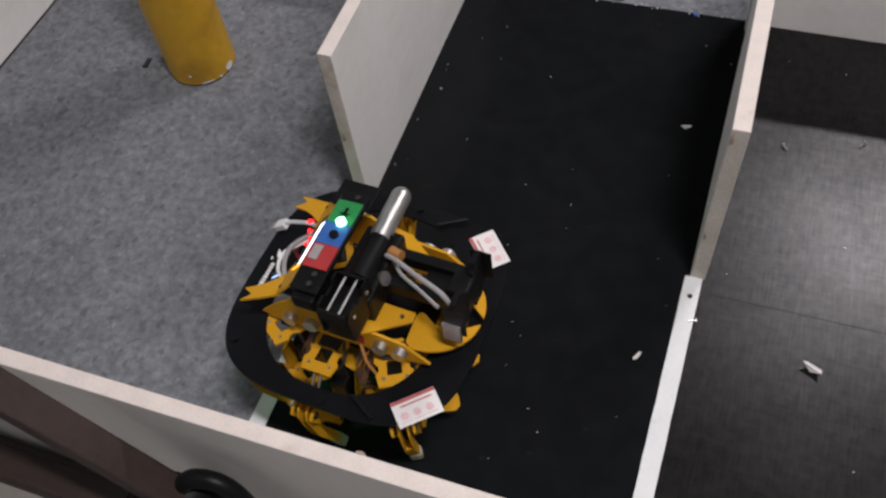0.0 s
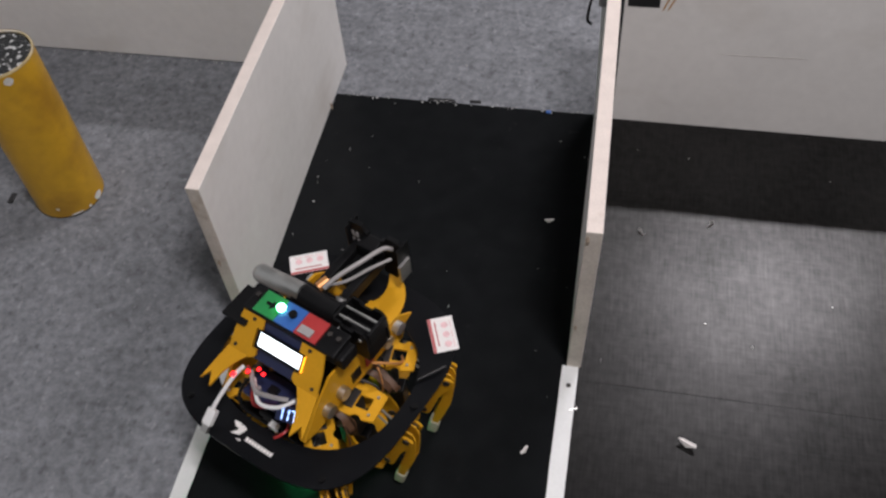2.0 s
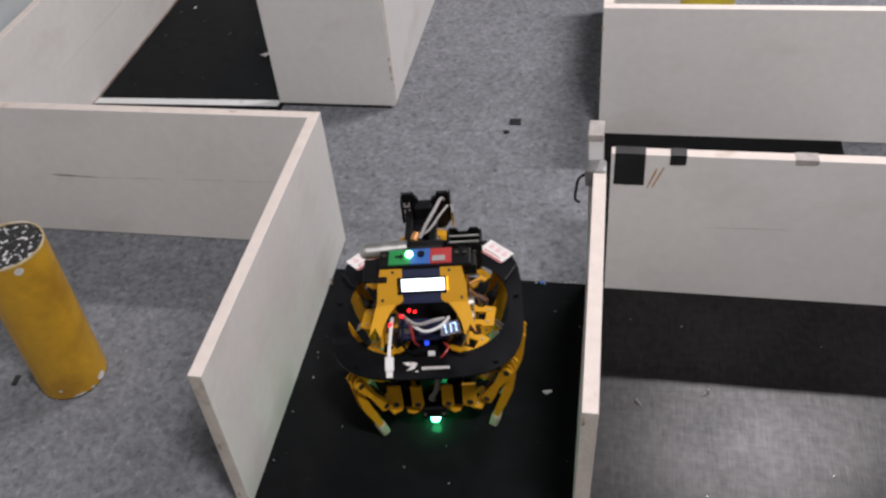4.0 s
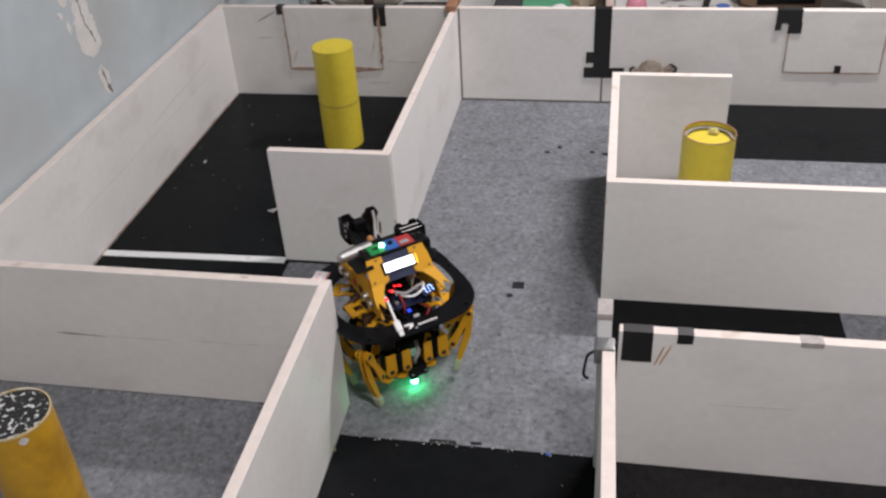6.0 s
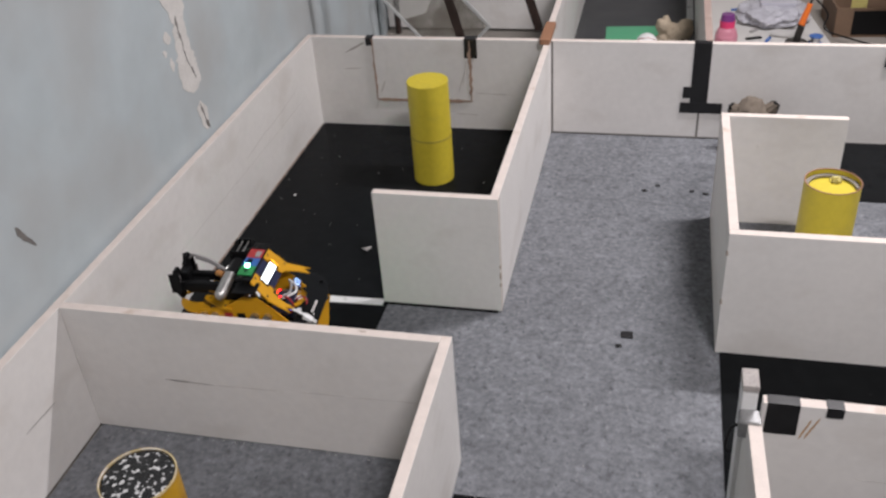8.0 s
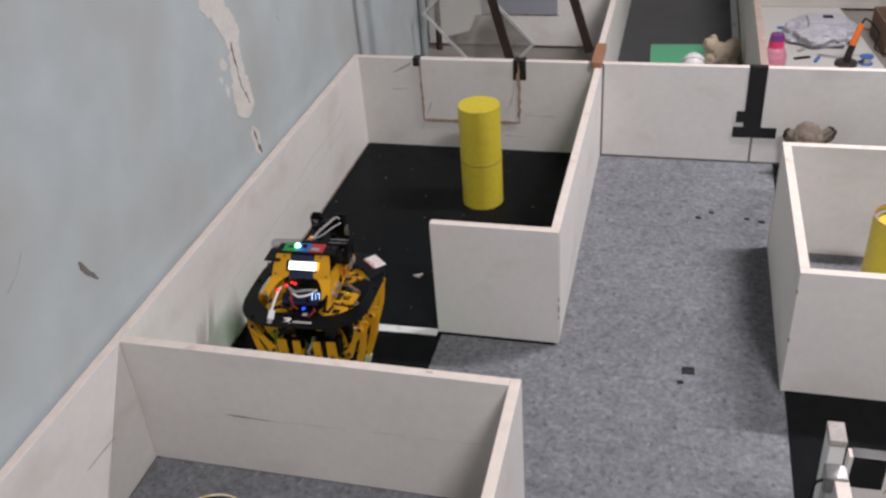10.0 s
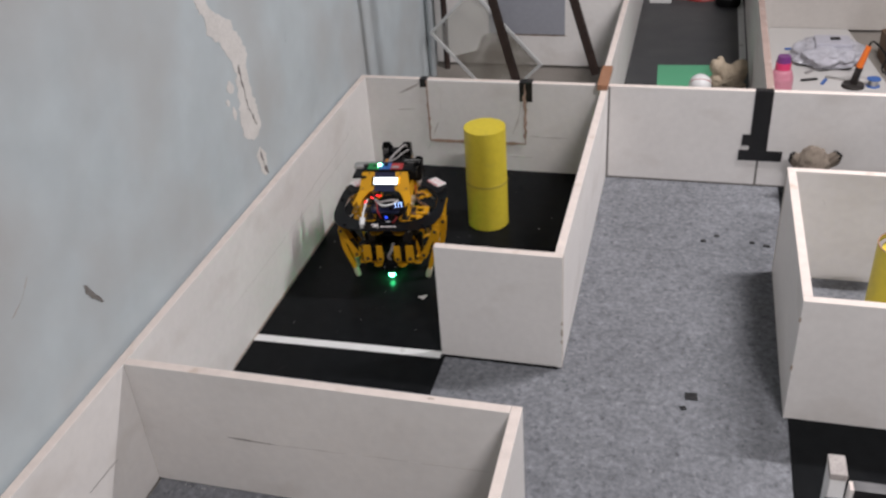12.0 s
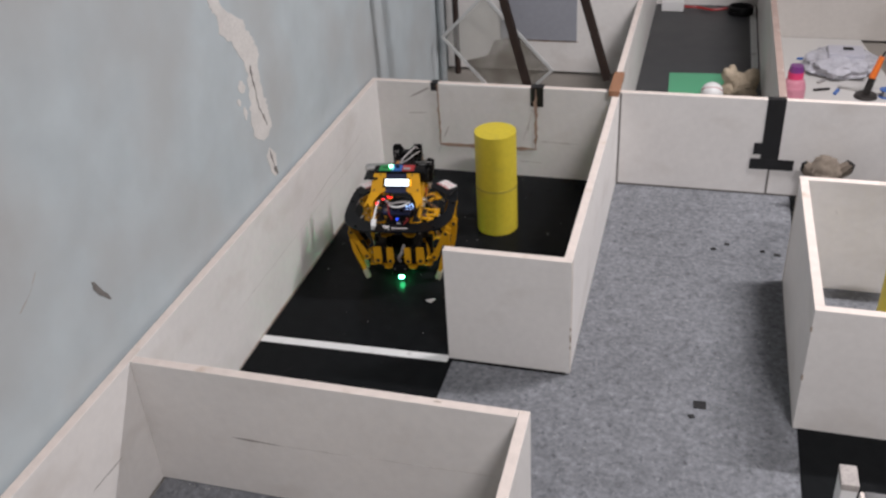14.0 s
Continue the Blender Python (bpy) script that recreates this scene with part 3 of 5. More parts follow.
# repaired squares cut in the back wall
for x0, x1, z0 in ((-0.556, -0.252, 0.098), (0.972, 1.235, 0.114)):
    bm = bmesh.new()
    add_box(bm, x0, x1, YB - 0.0022, YB + 0.001, z0, 0.2985, bevel=0.0008)
    thing("wall_patch", bm, PAINT, "white board patch set into the back wall", "panel", kind="structure")
    strip("stain", ((x0 - 0.004, z0 - 0.003), (x1 + 0.004, z0 - 0.001)), 0.013 if x0 < 0 else 0.004, YB - 0.0024, STAIN, "brown stained joint of the wall patch")
    for x, w in ((x0 - 0.003, 0.009 if x0 < 0 else 0.002), (x1 + 0.002, 0.016 if x0 < 0 else 0.002)):
        bm = bmesh.new()
        k = 14
        a = [(x - w * abs(noise.noise((i * 0.7, x * 9, 8))) - 0.0008, z0 + (0.297 - z0) * i / k) for i in range(k + 1)]
        b = [(x + w * abs(noise.noise((i * 0.9, x * 7, 2))) + 0.0008, z0 + (0.297 - z0) * i / k) for i in range(k + 1)]
        add_prism(bm, a + b[::-1], -0.0012, 0.0004, Matrix(((1, 0, 0, 0), (0, 0, 1, YB - 0.0024), (0, 1, 0, 0), (0, 0, 0, 1))))
        thing("stain", bm, STAIN, "brown stained joint of the wall patch", "mark", kind="structure")
# dark joints of the back wall
for x, z1 in ((0.003, 0.298), (0.442, 0.084)):
    bm = bmesh.new()
    add_box(bm, x - 0.003, x + 0.0028, YB - 0.0008, YB + 0.0005, 0.003, z1)
    thing("wall_joint", bm, CRACK, "dark open joint between wall boards", "joint", kind="structure")
bm = bmesh.new()
add_box(bm, 0.0, 2.1, YB - 0.0015, YB + 0.0005, 0.0, 0.004)
thing("wall_foot_joint", bm, CRACK, "dark joint at the foot of the back wall", "joint", kind="structure")

# scratches and scuffs
RUSTY = material("rusty_stain", (0.42, 0.24, 0.10), 0.8, vary=0.3, scale=70)
DULL = material("dull_scratch", (0.27, 0.25, 0.24), 0.9, vary=0.3, scale=60)
FAINT = material("faint_scuff", (0.50, 0.47, 0.44), 0.9, vary=0.2, scale=60)
CHIP = material("chipped_edge", (0.36, 0.29, 0.23), 0.9, vary=0.3, scale=90)
strip("scratch", ((-0.575, 0.146), (-0.470, 0.1435)), 0.0028, -0.489, DULL, "dark scratch on the partition")
for x0, z0, x1, z1, w in ((-0.47, 0.1445, -0.33, 0.1465, 0.0012), (-0.30, 0.1480, -0.21, 0.1495, 0.0010), (-0.19, 0.1505, -0.06, 0.1530, 0.0013)):
    strip("scratch", ((x0, z0), (x1, z1)), w, -0.489, FAINT, "broken grey scuff line on the partition", depth=0.0004)
strip("scratch", ((-0.674, 0.149), (-0.583, 0.145)), 0.0030, -0.758, CRACK, "dark scratch on the long wall", axis="x")
strip("scratch", ((-0.10, 0.138), (0.84, 0.146)), 0.0008, -0.758, FAINT, "thin joint line on the long wall", axis="x")
strip("scuff", ((0.35, 0.17), (0.78, 0.20)), 0.0015, -0.758, FAINT, "faint grey scuff on the long wall", axis="x", wob=0.01)
strip("scratch", ((0.66, 0.158), (0.80, 0.160)), 0.0012, -0.561, FAINT, "grey scratch on the cross wall")
strip("stain", ((0.566, 0.234), (0.580, 0.274)), 0.010, -0.561, RUSTY, "rusty brown stain beside the tape")
strip("stain", ((0.574, 0.236), (0.592, 0.280)), 0.007, -0.561, RUSTY, "rusty brown stain beside the tape")
for pts, w, y in ((((-0.275, 0.150), (-0.262, 0.236)), 0.016, YB - 0.0022), (((-0.290, 0.128), (-0.268, 0.196)), 0.010, YB - 0.0022), (((-0.520, 0.180), (-0.516, 0.255)), 0.008, YB - 0.0022), (((-0.545, 0.120), (-0.528, 0.160)), 0.008, YB - 0.0022),
                  (((-0.570, 0.060), (-0.556, 0.092)), 0.006, YB), (((-0.235, 0.125), (-0.120, 0.122)), 0.0025, YB), (((-0.300, 0.052), (-0.230, 0.050)), 0.003, YB), (((-0.66, 0.195), (-0.60, 0.200)), 0.003, YB)):
    strip("stain", pts, w, y, FAINT, "faint dirty smear on the repaired wall")
strip("stain", ((-0.65, 0.250), (-0.585, 0.285)), 0.006, YB, SCUFF, "grey smear on the back wall")
strip("stain", ((0.565, 0.226), (0.570, 0.214)), 0.0022, 0.461, SCUFF, "small smear on the box wall")

# brown dirt line at the foot of the long wall
strip("stain", ((-0.14, 0.005), (0.93, 0.005)), 0.0055, -0.7575, STAIN, "brown dirt line at the wall's foot", axis="x", wob=0.0008)
# chipped edges
random.seed(4)
for x, y, z, s in ((0.0, 0.0, 0.100, 0.012), (0.0, 0.0, 0.125, 0.006), (0.0, 0.0, 0.075, 0.006), (-0.003, -1.073, 0.148, 0.008), (-0.003, -1.073, 0.03, 0.007),
                   (0.495, -1.076, 0.285, 0.011), (0.490, -1.076, 0.10, 0.008), (0.474, -0.081, 0.135, 0.009), (0.474, -0.081, 0.255, 0.008),
                   (-0.002, -0.56, 0.299, 0.006), (-0.16, -0.478, 0.2995, 0.012), (0.007, -0.60, 0.010, 0.010), (0.24, -1.54, 0.2995, 0.006)):
    bm = bmesh.new()
    bmesh.ops.create_icosphere(bm, subdivisions=2, radius=1)
    for v in bm.verts:
        v.co = Vector((v.co.x * 0.0022, v.co.y * 0.0022, v.co.z * s * 0.8)) * (1 + 0.5 * noise.noise(v.co * 2.3 + Vector((s * 900, z * 30, 0))))
        if z > 0.29:
            v.co = Vector((v.co.z, v.co.y, v.co.x * 0.4))
    thing("chip", bm, CHIP, "chipped brown spot on a wall edge", "chip", kind="structure", at=pose(x, y, z))

# foil-wrapped post where the lane wall meets the cross wall
post = tagged(new("foil_post"), "upright post wrapped in silver foil and grey tape", "post")
post.matrix_world = pose(0.4900, -0.565, 0, 0, -1.0, 0)
bm = bmesh.new()
add_box(bm, -0.0125, 0.0105, -0.017, 0.022, 0.003, 0.348, bevel=0.002)
part("core", bm, WHITE_PLASTIC, post, "white and silver wrapping")
bm = bmesh.new()
add_box(bm, -0.0132, 0.0112, -0.0185, 0.023, 0.338, 0.350, bevel=0.002)
part("cap", bm, SCUFF, post, "grey taped cap")
bm = bmesh.new()
add_box(bm, -0.0160, 0.0165, -0.048, -0.0175, 0.272, 0.3035, bevel=0.003)
for v in bm.verts:
    v.co.x += 0.0012 * noise.noise(v.co * 90)
part("tape_wrap", bm, material("silver_grey_foil", (0.32, 0.32, 0.32), 0.35, metal=0.7, vary=0.2, scale=60, bump=0.5), post, "crumpled silver-grey tape")
bm = bmesh.new()
add_tube(bm, [(-0.016, -0.036, 0.288), (-0.026, -0.038, 0.280), (-0.030, -0.042, 0.262), (-0.031, -0.046, 0.246), (-0.024, -0.047, 0.240)], 0.0024)
part("cable_end", bm, BLACK, post, "loose black cable end", smooth=True)

bm = bmesh.new()
add_box(bm, -0.030, 0.001, 0.905, 1.060, 0.3005, 0.318, bevel=0.002)
thing("wood_block", bm, WOOD, "brown wooden batten lying on the wall tops", "block")

# black squares of tape on the carpet
for x, y, w, h, a in ((0.288, -0.046, 0.026, 0.022, 4), (0.272, -0.086, 0.012, 0.010, 20), (0.301, 0.603, 0.013, 0.011, 25), (0.336, 0.634, 0.013, 0.008, 5),
                      (0.429, 0.612, 0.012, 0.009, 10), (0.466, 0.600, 0.016, 0.009, -8), (-0.492, -0.882, 0.009, 0.022, 6), (0.20, -0.548, 0.05, 0.006, 0), (0.262, -0.545, 0.02, 0.005, 3)):
    bm = bmesh.new()
    add_box(bm, -w / 2, w / 2, -h / 2, h / 2, -0.0018, 0.0006)
    thing("tape_mark", bm, BLACK_TAPE, "small black tape mark stuck on grey carpet", "tape", "tape marks on the carpet", at=pose(x, y, 0, 0, 0, a))

# creases in the worn board floor
for y0, y1, x0, x1 in ((-1.0974, -1.0966, 0.505, 1.35), (-1.32, -1.14, 0.905, 0.9058)):
    bm = bmesh.new()
    add_box(bm, x0, x1, y0, y1, 0.0012, 0.0023)
    thing("floor_joint", bm, BLACK, "dark joint between the floor boards", "joint", kind="structure")
# crumbs and screws
bm = bmesh.new()
random.seed(11)


def crumb(bm, x, y, s, z=0.002):
    k = random.choice((3, 4, 5))
    a0 = random.random() * 6
    poly = [(x + s * random.uniform(0.5, 1.2) * math.cos(a0 + 2 * math.pi * i / k), y + s * random.uniform(0.3, 1.0) * math.sin(a0 + 2 * math.pi * i / k)) for i in range(k)]
    add_prism(bm, poly, z, z + random.uniform(0.0006, 0.002))


for _ in range(34):
    crumb(bm, random.uniform(0.02, 0.47), random.uniform(-1.5, -0.57), random.uniform(0.0006, 0.0016))
for _ in range(24):
    crumb(bm, random.uniform(0.52, 1.3), random.uniform(-1.5, -0.57), random.uniform(0.0007, 0.0020))
for _ in range(40):
    crumb(bm, random.uniform(-0.74, -0.03), random.uniform(0.03, 0.92), random.uniform(0.0008, 0.0022))
for _ in range(30):
    crumb(bm, random.uniform(0.02, 0.46), random.uniform(-0.552, -0.562), random.uniform(0.001, 0.0035))
for _ in range(26):
    crumb(bm, random.uniform(-0.70, -0.05), random.uniform(-0.500, -0.492), random.uniform(0.001, 0.003), 0)
for _ in range(40):
    crumb(bm, random.uniform(0.0, 0.47), random.uniform(-0.5, 0.9), random.uniform(0.0006, 0.0016), 0)
for _ in range(5):
    crumb(bm, random.uniform(0.012, 0.04), random.uniform(-1.0, -0.60), random.uniform(0.0015, 0.004))
thing("floor_crumbs", bm, material("plaster_crumbs", (0.36, 0.36, 0.35), 0.9, vary=0.3, scale=60), "scattered pale plaster crumbs on the floors", "crumbs", kind="stuff")
for x, y, l, a, what in ((0.651, -1.174, 0.026, -25, "curled white paper scrap on the black floor"), (0.769, -1.314, 0.018, 70, "curled white paper scrap on the black floor"),
                         (0.440, -1.217, 0.016, 60, "small white plastic sliver on the black floor"), (-0.389, 0.209, 0.026, 25, "folded white paper scrap on the black floor"),
                         (-0.682, 0.459, 0.013, 80, "small cream crumb of plaster on the floor"), (0.427, -0.813, 0.016, 10, "pale plaster flake on the black floor")):
    bm = bmesh.new()
    add_prism(bm, [(-l / 2, -l * 0.05), (0.0, -l * 0.16), (l / 2, -l * 0.09), (l * 0.42, l * 0.10), (0.0, l * 0.16), (-l * 0.34, l * 0.10)], 0, 0.0012)
    for v in bm.verts:
        v.co.z += 0.012 * l / 0.018 * abs(v.co.x / l)
    thing("scrap", bm, PAPER, what, "scrap", "scraps on the floor", at=pose(x, y, 0.0025, 0, 0, a))
bm = bmesh.new()
add_box(bm, -0.004, 0.004, -0.003, 0.003, 0, 0.002)
thing("scrap", bm, BLUE_PLASTIC, "tiny blue plastic chip beside the board edge", "scrap", "scraps on the floor", at=pose(0.396, -0.560, 0.0025))
for x, y, a in ((0.497, -1.145, 20), (0.677, -0.787, 60), (0.572, -0.818, 120)):
    sc = tagged(new("screw"), "small steel screw lying on the floor", "screw", "loose screws")
    sc.matrix_world = pose(x, y, 0.0045, 0, 0, a)
    bm = bmesh.new()
    add_cyl(bm, (-0.005, 0, 0), (0.005, 0, 0), 0.0012, seg=8)
    part("shank", bm, STEEL, sc)
    bm = bmesh.new()
    add_cyl(bm, (0.005, 0, 0), (0.0066, 0, 0), 0.0026, 0.0026, seg=10)
    part("head", bm, STEEL, sc)
bm = bmesh.new()
add_cyl(bm, (0.488, -1.108, 0.003), (0.488, -1.108, 0.0042), 0.0035, seg=12)
thing("floor_screw", bm, DARK_METAL, "dark screw head in the white tape", "screw")

# ---- peeled plaster on the room wall ----
XW = -0.790


def peel(rows, name, mat, depth, seedv, jag=0.006, skew=0.0):
    """A flake of bare plaster along a falling line: rows of (y, z, half width)."""
    bm = bmesh.new()
    a, b = [], []
    for (y0, z0, w0), (y1, z1, w1) in zip(rows, rows[1:]):
        for i in range(8):
            f = i / 8
            y, z, w = y0 + (y1 - y0) * f, z0 + (z1 - z0) * f, w0 + (w1 - w0) * f
            a.append((y - w + jag * (noise.noise((z * 60, seedv, 1)) + 0.7 * noise.noise((z * 170, seedv, 3))), z - skew * w))
            b.append((y + w + jag * (noise.noise((z * 60, seedv, 7)) + 0.7 * noise.noise((z * 170, seedv, 9))), z + skew * w))
    add_ribbon(bm, a, b, -0.001, depth, Matrix(((0, 0, 1, XW), (1, 0, 0, 0), (0, 1, 0, 0), (0, 0, 0, 1))))
    return thing(name, bm, mat, "bare plaster where the blue paint has peeled" if mat is BARE else "dark crack in the plaster wall", "mark", kind="structure")


peel(((0.106, 0.95, 0.012), (0.100, 0.86, 0.026), (0.106, 0.800, 0.023), (0.122, 0.775, 0.030), (0.160, 0.748, 0.052), (0.174, 0.708, 0.065), (0.215, 0.660, 0.052), (0.224, 0.609, 0.027),
      (0.222, 0.553, 0.032), (0.225, 0.509, 0.041), (0.223, 0.466, 0.050), (0.218, 0.438, 0.034), (0.215, 0.425, 0.004)), "bare_plaster", BARE, 0.0009, 2.0, 0.013, -0.36)
peel(((0.245, 0.395, 0.003), (0.245, 0.372, 0.023), (0.248, 0.331, 0.018), (0.250, 0.310, 0.002)), "bare_plaster", BARE, 0.0009, 3.0, 0.006, -0.36)
peel(((0.160, 0.602, 0.004), (0.160, 0.588, 0.018), (0.158, 0.575, 0.012), (0.156, 0.572, 0.002)), "bare_plaster", BARE, 0.0009, 4.0, 0.005, -0.36)
peel(((0.137, 0.566, 0.003), (0.137, 0.560, 0.010), (0.136, 0.548, 0.003)), "bare_plaster", BARE, 0.0009, 5.0, 0.003, -0.36)
peel(((0.156, 0.540, 0.003), (0.156, 0.524, 0.009), (0.155, 0.505, 0.003)), "bare_plaster", BARE, 0.0009, 6.0, 0.003, -0.36)
peel(((0.500, 0.600, 0.004), (0.502, 0.582, 0.022), (0.500, 0.566, 0.005)), "bare_plaster", PLASTER, 0.0006, 8.0, 0.006, -0.36)
peel(((0.215, 0.620, 0.0006), (0.212, 0.600, 0.0026), (0.216, 0.575, 0.0007), (0.222, 0.515, 0.0008), (0.238, 0.478, 0.0022), (0.250, 0.450, 0.0008)), "crack", CRACK, 0.0016, 1.5, 0.005)
peel(((0.243, 0.388, 0.001), (0.247, 0.366, 0.005), (0.250, 0.350, 0.003), (0.254, 0.332, 0.008), (0.262, 0.310, 0.001)), "crack", CRACK, 0.0016, 2.5, 0.006)
peel(((-0.484, 0.474, 0.003), (-0.479, 0.456, 0.008), (-0.470, 0.440, 0.009), (-0.458, 0.424, 0.004), (-0.452, 0.414, 0.001)), "crack", CRACK, 0.0010, 3.5, 0.003, -0.4)
peel(((-0.66, 0.53, 0.002), (-0.63, 0.545, 0.003), (-0.60, 0.575, 0.001)), "crack", SCUFF, 0.0006, 5.5, 0.004)


# ---- behind the back wall ----
bm = bmesh.new()
add_cyl(bm, (-0.772, 1.74, -0.012), (-0.772, 1.74, 2.7), 0.014, seg=20)
thing("drain_pipe", bm, material("grey_pipe", (0.33, 0.36, 0.37), 0.5, vary=0.15, scale=8), "grey upright pipe in the corner of the plaster wall", "pipe", smooth=True)
bm = bmesh.new()
add_cyl(bm, (-0.735, 1.825, -0.012), (-0.735, 1.825, 2.7), 0.012, seg=16)
thing("drain_pipe", bm, RUST, "thin dark upright pipe beside the plaster wall", "pipe", smooth=True)
GLASS = bpy.data.materials.new("clear_acrylic")
GLASS.use_nodes = True
g = GLASS.node_tree.nodes["Principled BSDF"]
g.inputs["Transmission Weight"].default_value, g.inputs["Roughness"].default_value, g.inputs["IOR"].default_value = 0.86, 0.05, 1.45
g.inputs["Base Color"].default_value = (0.72, 0.72, 0.69, 1)
ALU = material("pale_aluminium", (0.62, 0.63, 0.62), 0.45, metal=0.3, vary=0.06)
# a leaning acrylic sheet with metal edge strips, standing on a corner
sheet = tagged(new("acrylic_sheet"), "clear acrylic sheet with aluminium edges, leaning on its corner", "sheet")
sheet.matrix_world = pose(-0.520, 1.60, 0.160, 84, -45, 0)
bm = bmesh.new()
add_box(bm, -0.110, 0.110, -0.180, 0.180, -0.002, 0.002)
part("pane", bm, GLASS, sheet).visible_shadow = False
# added film: paints in the brown floor and wall foot seen through the pane
VIEW_TINT = bpy.data.materials.new("see_through_tint")
VIEW_TINT.use_nodes = True
dn = VIEW_TINT.node_tree
dn.nodes["Principled BSDF"].inputs["Base Color"].default_value = (0.21, 0.185, 0.15, 1)
dn.nodes["Principled BSDF"].inputs["Roughness"].default_value = 0.9
clear = dn.nodes.new("ShaderNodeBsdfTransparent")
blend = dn.nodes.new("ShaderNodeMixShader")
blot = dn.nodes.new("ShaderNodeTexNoise")
blot.inputs["Scale"].default_value, blot.inputs["Detail"].default_value = 9.0, 6
place = dn.nodes.new("ShaderNodeTexCoord")
dn.links.new(place.outputs["Object"], blot.inputs["Vector"])
span = dn.nodes.new("ShaderNodeMapRange")
span.inputs["From Min"].default_value, span.inputs["From Max"].default_value = 0.34, 0.66
span.inputs["To Min"].default_value, span.inputs["To Max"].default_value = 0.10, 0.62
dn.links.new(blot.outputs["Fac"], span.inputs["Value"])
dn.links.new(span.outputs[0], blend.inputs["Fac"])
dn.links.new(clear.outputs[0], blend.inputs[1])
dn.links.new(dn.nodes["Principled BSDF"].outputs[0], blend.inputs[2])
dn.links.new(blend.outputs[0], dn.nodes["Material Output"].inputs["Surface"])
bm = bmesh.new()
rim = [(-0.108, -0.178), (0.108, -0.178), (0.108, -0.010), (0.030, 0.040), (-0.030, 0.018), (-0.108, 0.060)]
add_prism(bm, rim, 0.0022, 0.0028)
part("tint_film", bm, VIEW_TINT, sheet, "brown film standing for the floor seen through the sheet")
for x0, x1, y0, y1 in ((-0.121, -0.1105, -0.191, 0.191), (0.1105, 0.121, -0.191, 0.191), (-0.110, 0.110, -0.191, -0.1805), (-0.110, 0.110, 0.1805, 0.191)):
    bm = bmesh.new()
    add_box(bm, x0, x1, y0, y1, -0.005, 0.005, bevel=0.0008)
    part("edge_strip", bm, ALU, sheet)
# rusty bars that lean over the wall
for a, b in (((-0.205, 0.984, -0.010), (-0.62, 0.992, 1.55)), ((-0.047, 1.03, 0.302), (-0.46, 1.06, 1.62))):
    bm = bmesh.new()
    va, vb = Vector(a), Vector(b)
    d = vb - va
    m = Matrix.Translation(va) @ d.to_track_quat("Z", "Y").to_matrix().to_4x4()
    add_prism(bm, [(-0.0105, 0.011), (-0.0105, -0.011), (0.0105, -0.011), (0.0105, 0.011), (0.0075, 0.011), (0.0075, -0.008), (-0.0075, -0.008), (-0.0075, 0.011)], 0.0, d.length, m)
    thing("steel_bar", bm, RUST, "dark rusty steel bar leaning by the wall", "bar", "rusty steel bars")
# square grey carpet hatch in the far board wall
bm = bmesh.new()
add_box(bm, -0.56, -0.258, 1.8555, 1.8595, 0.128, 0.52, bevel=0.001)
thing("hatch", bm, material("pale_grey_felt", (0.30, 0.31, 0.345), 0.95, vary=0.08, scale=60, fine=300), "grey square panel set in the far board wall", "panel", kind="structure")
strip("stain", ((-0.565, 0.125), (-0.25, 0.124)), 0.005, 1.8590, STAIN, "brown joint under the far panel")

# green sheet, ball and toys in the far lane
bm = bmesh.new()
add_prism(bm, [(0.115, 1.60), (0.345, 1.62), (0.330, 1.90), (0.105, 1.885)], 0.003, 0.0055)
thing("green_sheet", bm, material("green_card", (0.105, 0.38, 0.21), 0.6, vary=0.06), "flat green card on the black lane floor", "card")
bm = bmesh.new()
bmesh.ops.create_uvsphere(bm, u_segments=28, v_segments=16, radius=0.040, matrix=pose(0.268, 1.600, 0.045))
ball = thing("ball", bm, WHITE_PLASTIC, "white ball with a red seam on the green card", "ball", smooth=True)
bm = bmesh.new()
add_tube(bm, [(0.268 + 0.0402 * math.cos(a), 1.600 - 0.0402 * math.sin(a) * 0.6, 0.045 + 0.0402 * math.sin(a) * 0.8) for a in [0.3 + k * 0.3 for k in range(9)]], 0.0012)
part("seam", bm, RED_PLASTIC, ball)


def lumpy(name, label, lumps, mats, at, dark=()):
    """A soft toy as one skin round a few swellings; dark names the swellings in the second colour."""
    bm = bmesh.new()
    bmesh.ops.create_icosphere(bm, subdivisions=5, radius=1)
    dirs = np.array([v.co[:] for v in bm.verts])
    centre = np.array(lumps[0][:3])
    reach, owner = np.zeros(len(dirs)), np.zeros(len(dirs), int)
    for step in np.linspace(0.004, 0.16, 90):
        p = centre + dirs * step
        for i, (cx, cy, cz, sx, sy, sz) in enumerate(lumps):
            inside = (((p - (cx, cy, cz)) / (sx, sy, sz)) ** 2).sum(axis=1) < 1
            reach[inside], owner[inside] = step, i
    for v, r in zip(bm.verts, reach):
        d = v.co.copy()
        q = Vector(centre) + d * r
        q += d * (0.0035 * noise.noise(q * 150) + 0.005 * noise.noise(q * 60))
        v.co = Vector((q.x, q.y, max(0.0, q.z)))
    for f in bm.faces:
        if all(owner[v.index] in dark for v in f.verts):
            f.material_index = 1
    return thing(name, bm, mats, label, "toy", at=at, smooth=True)


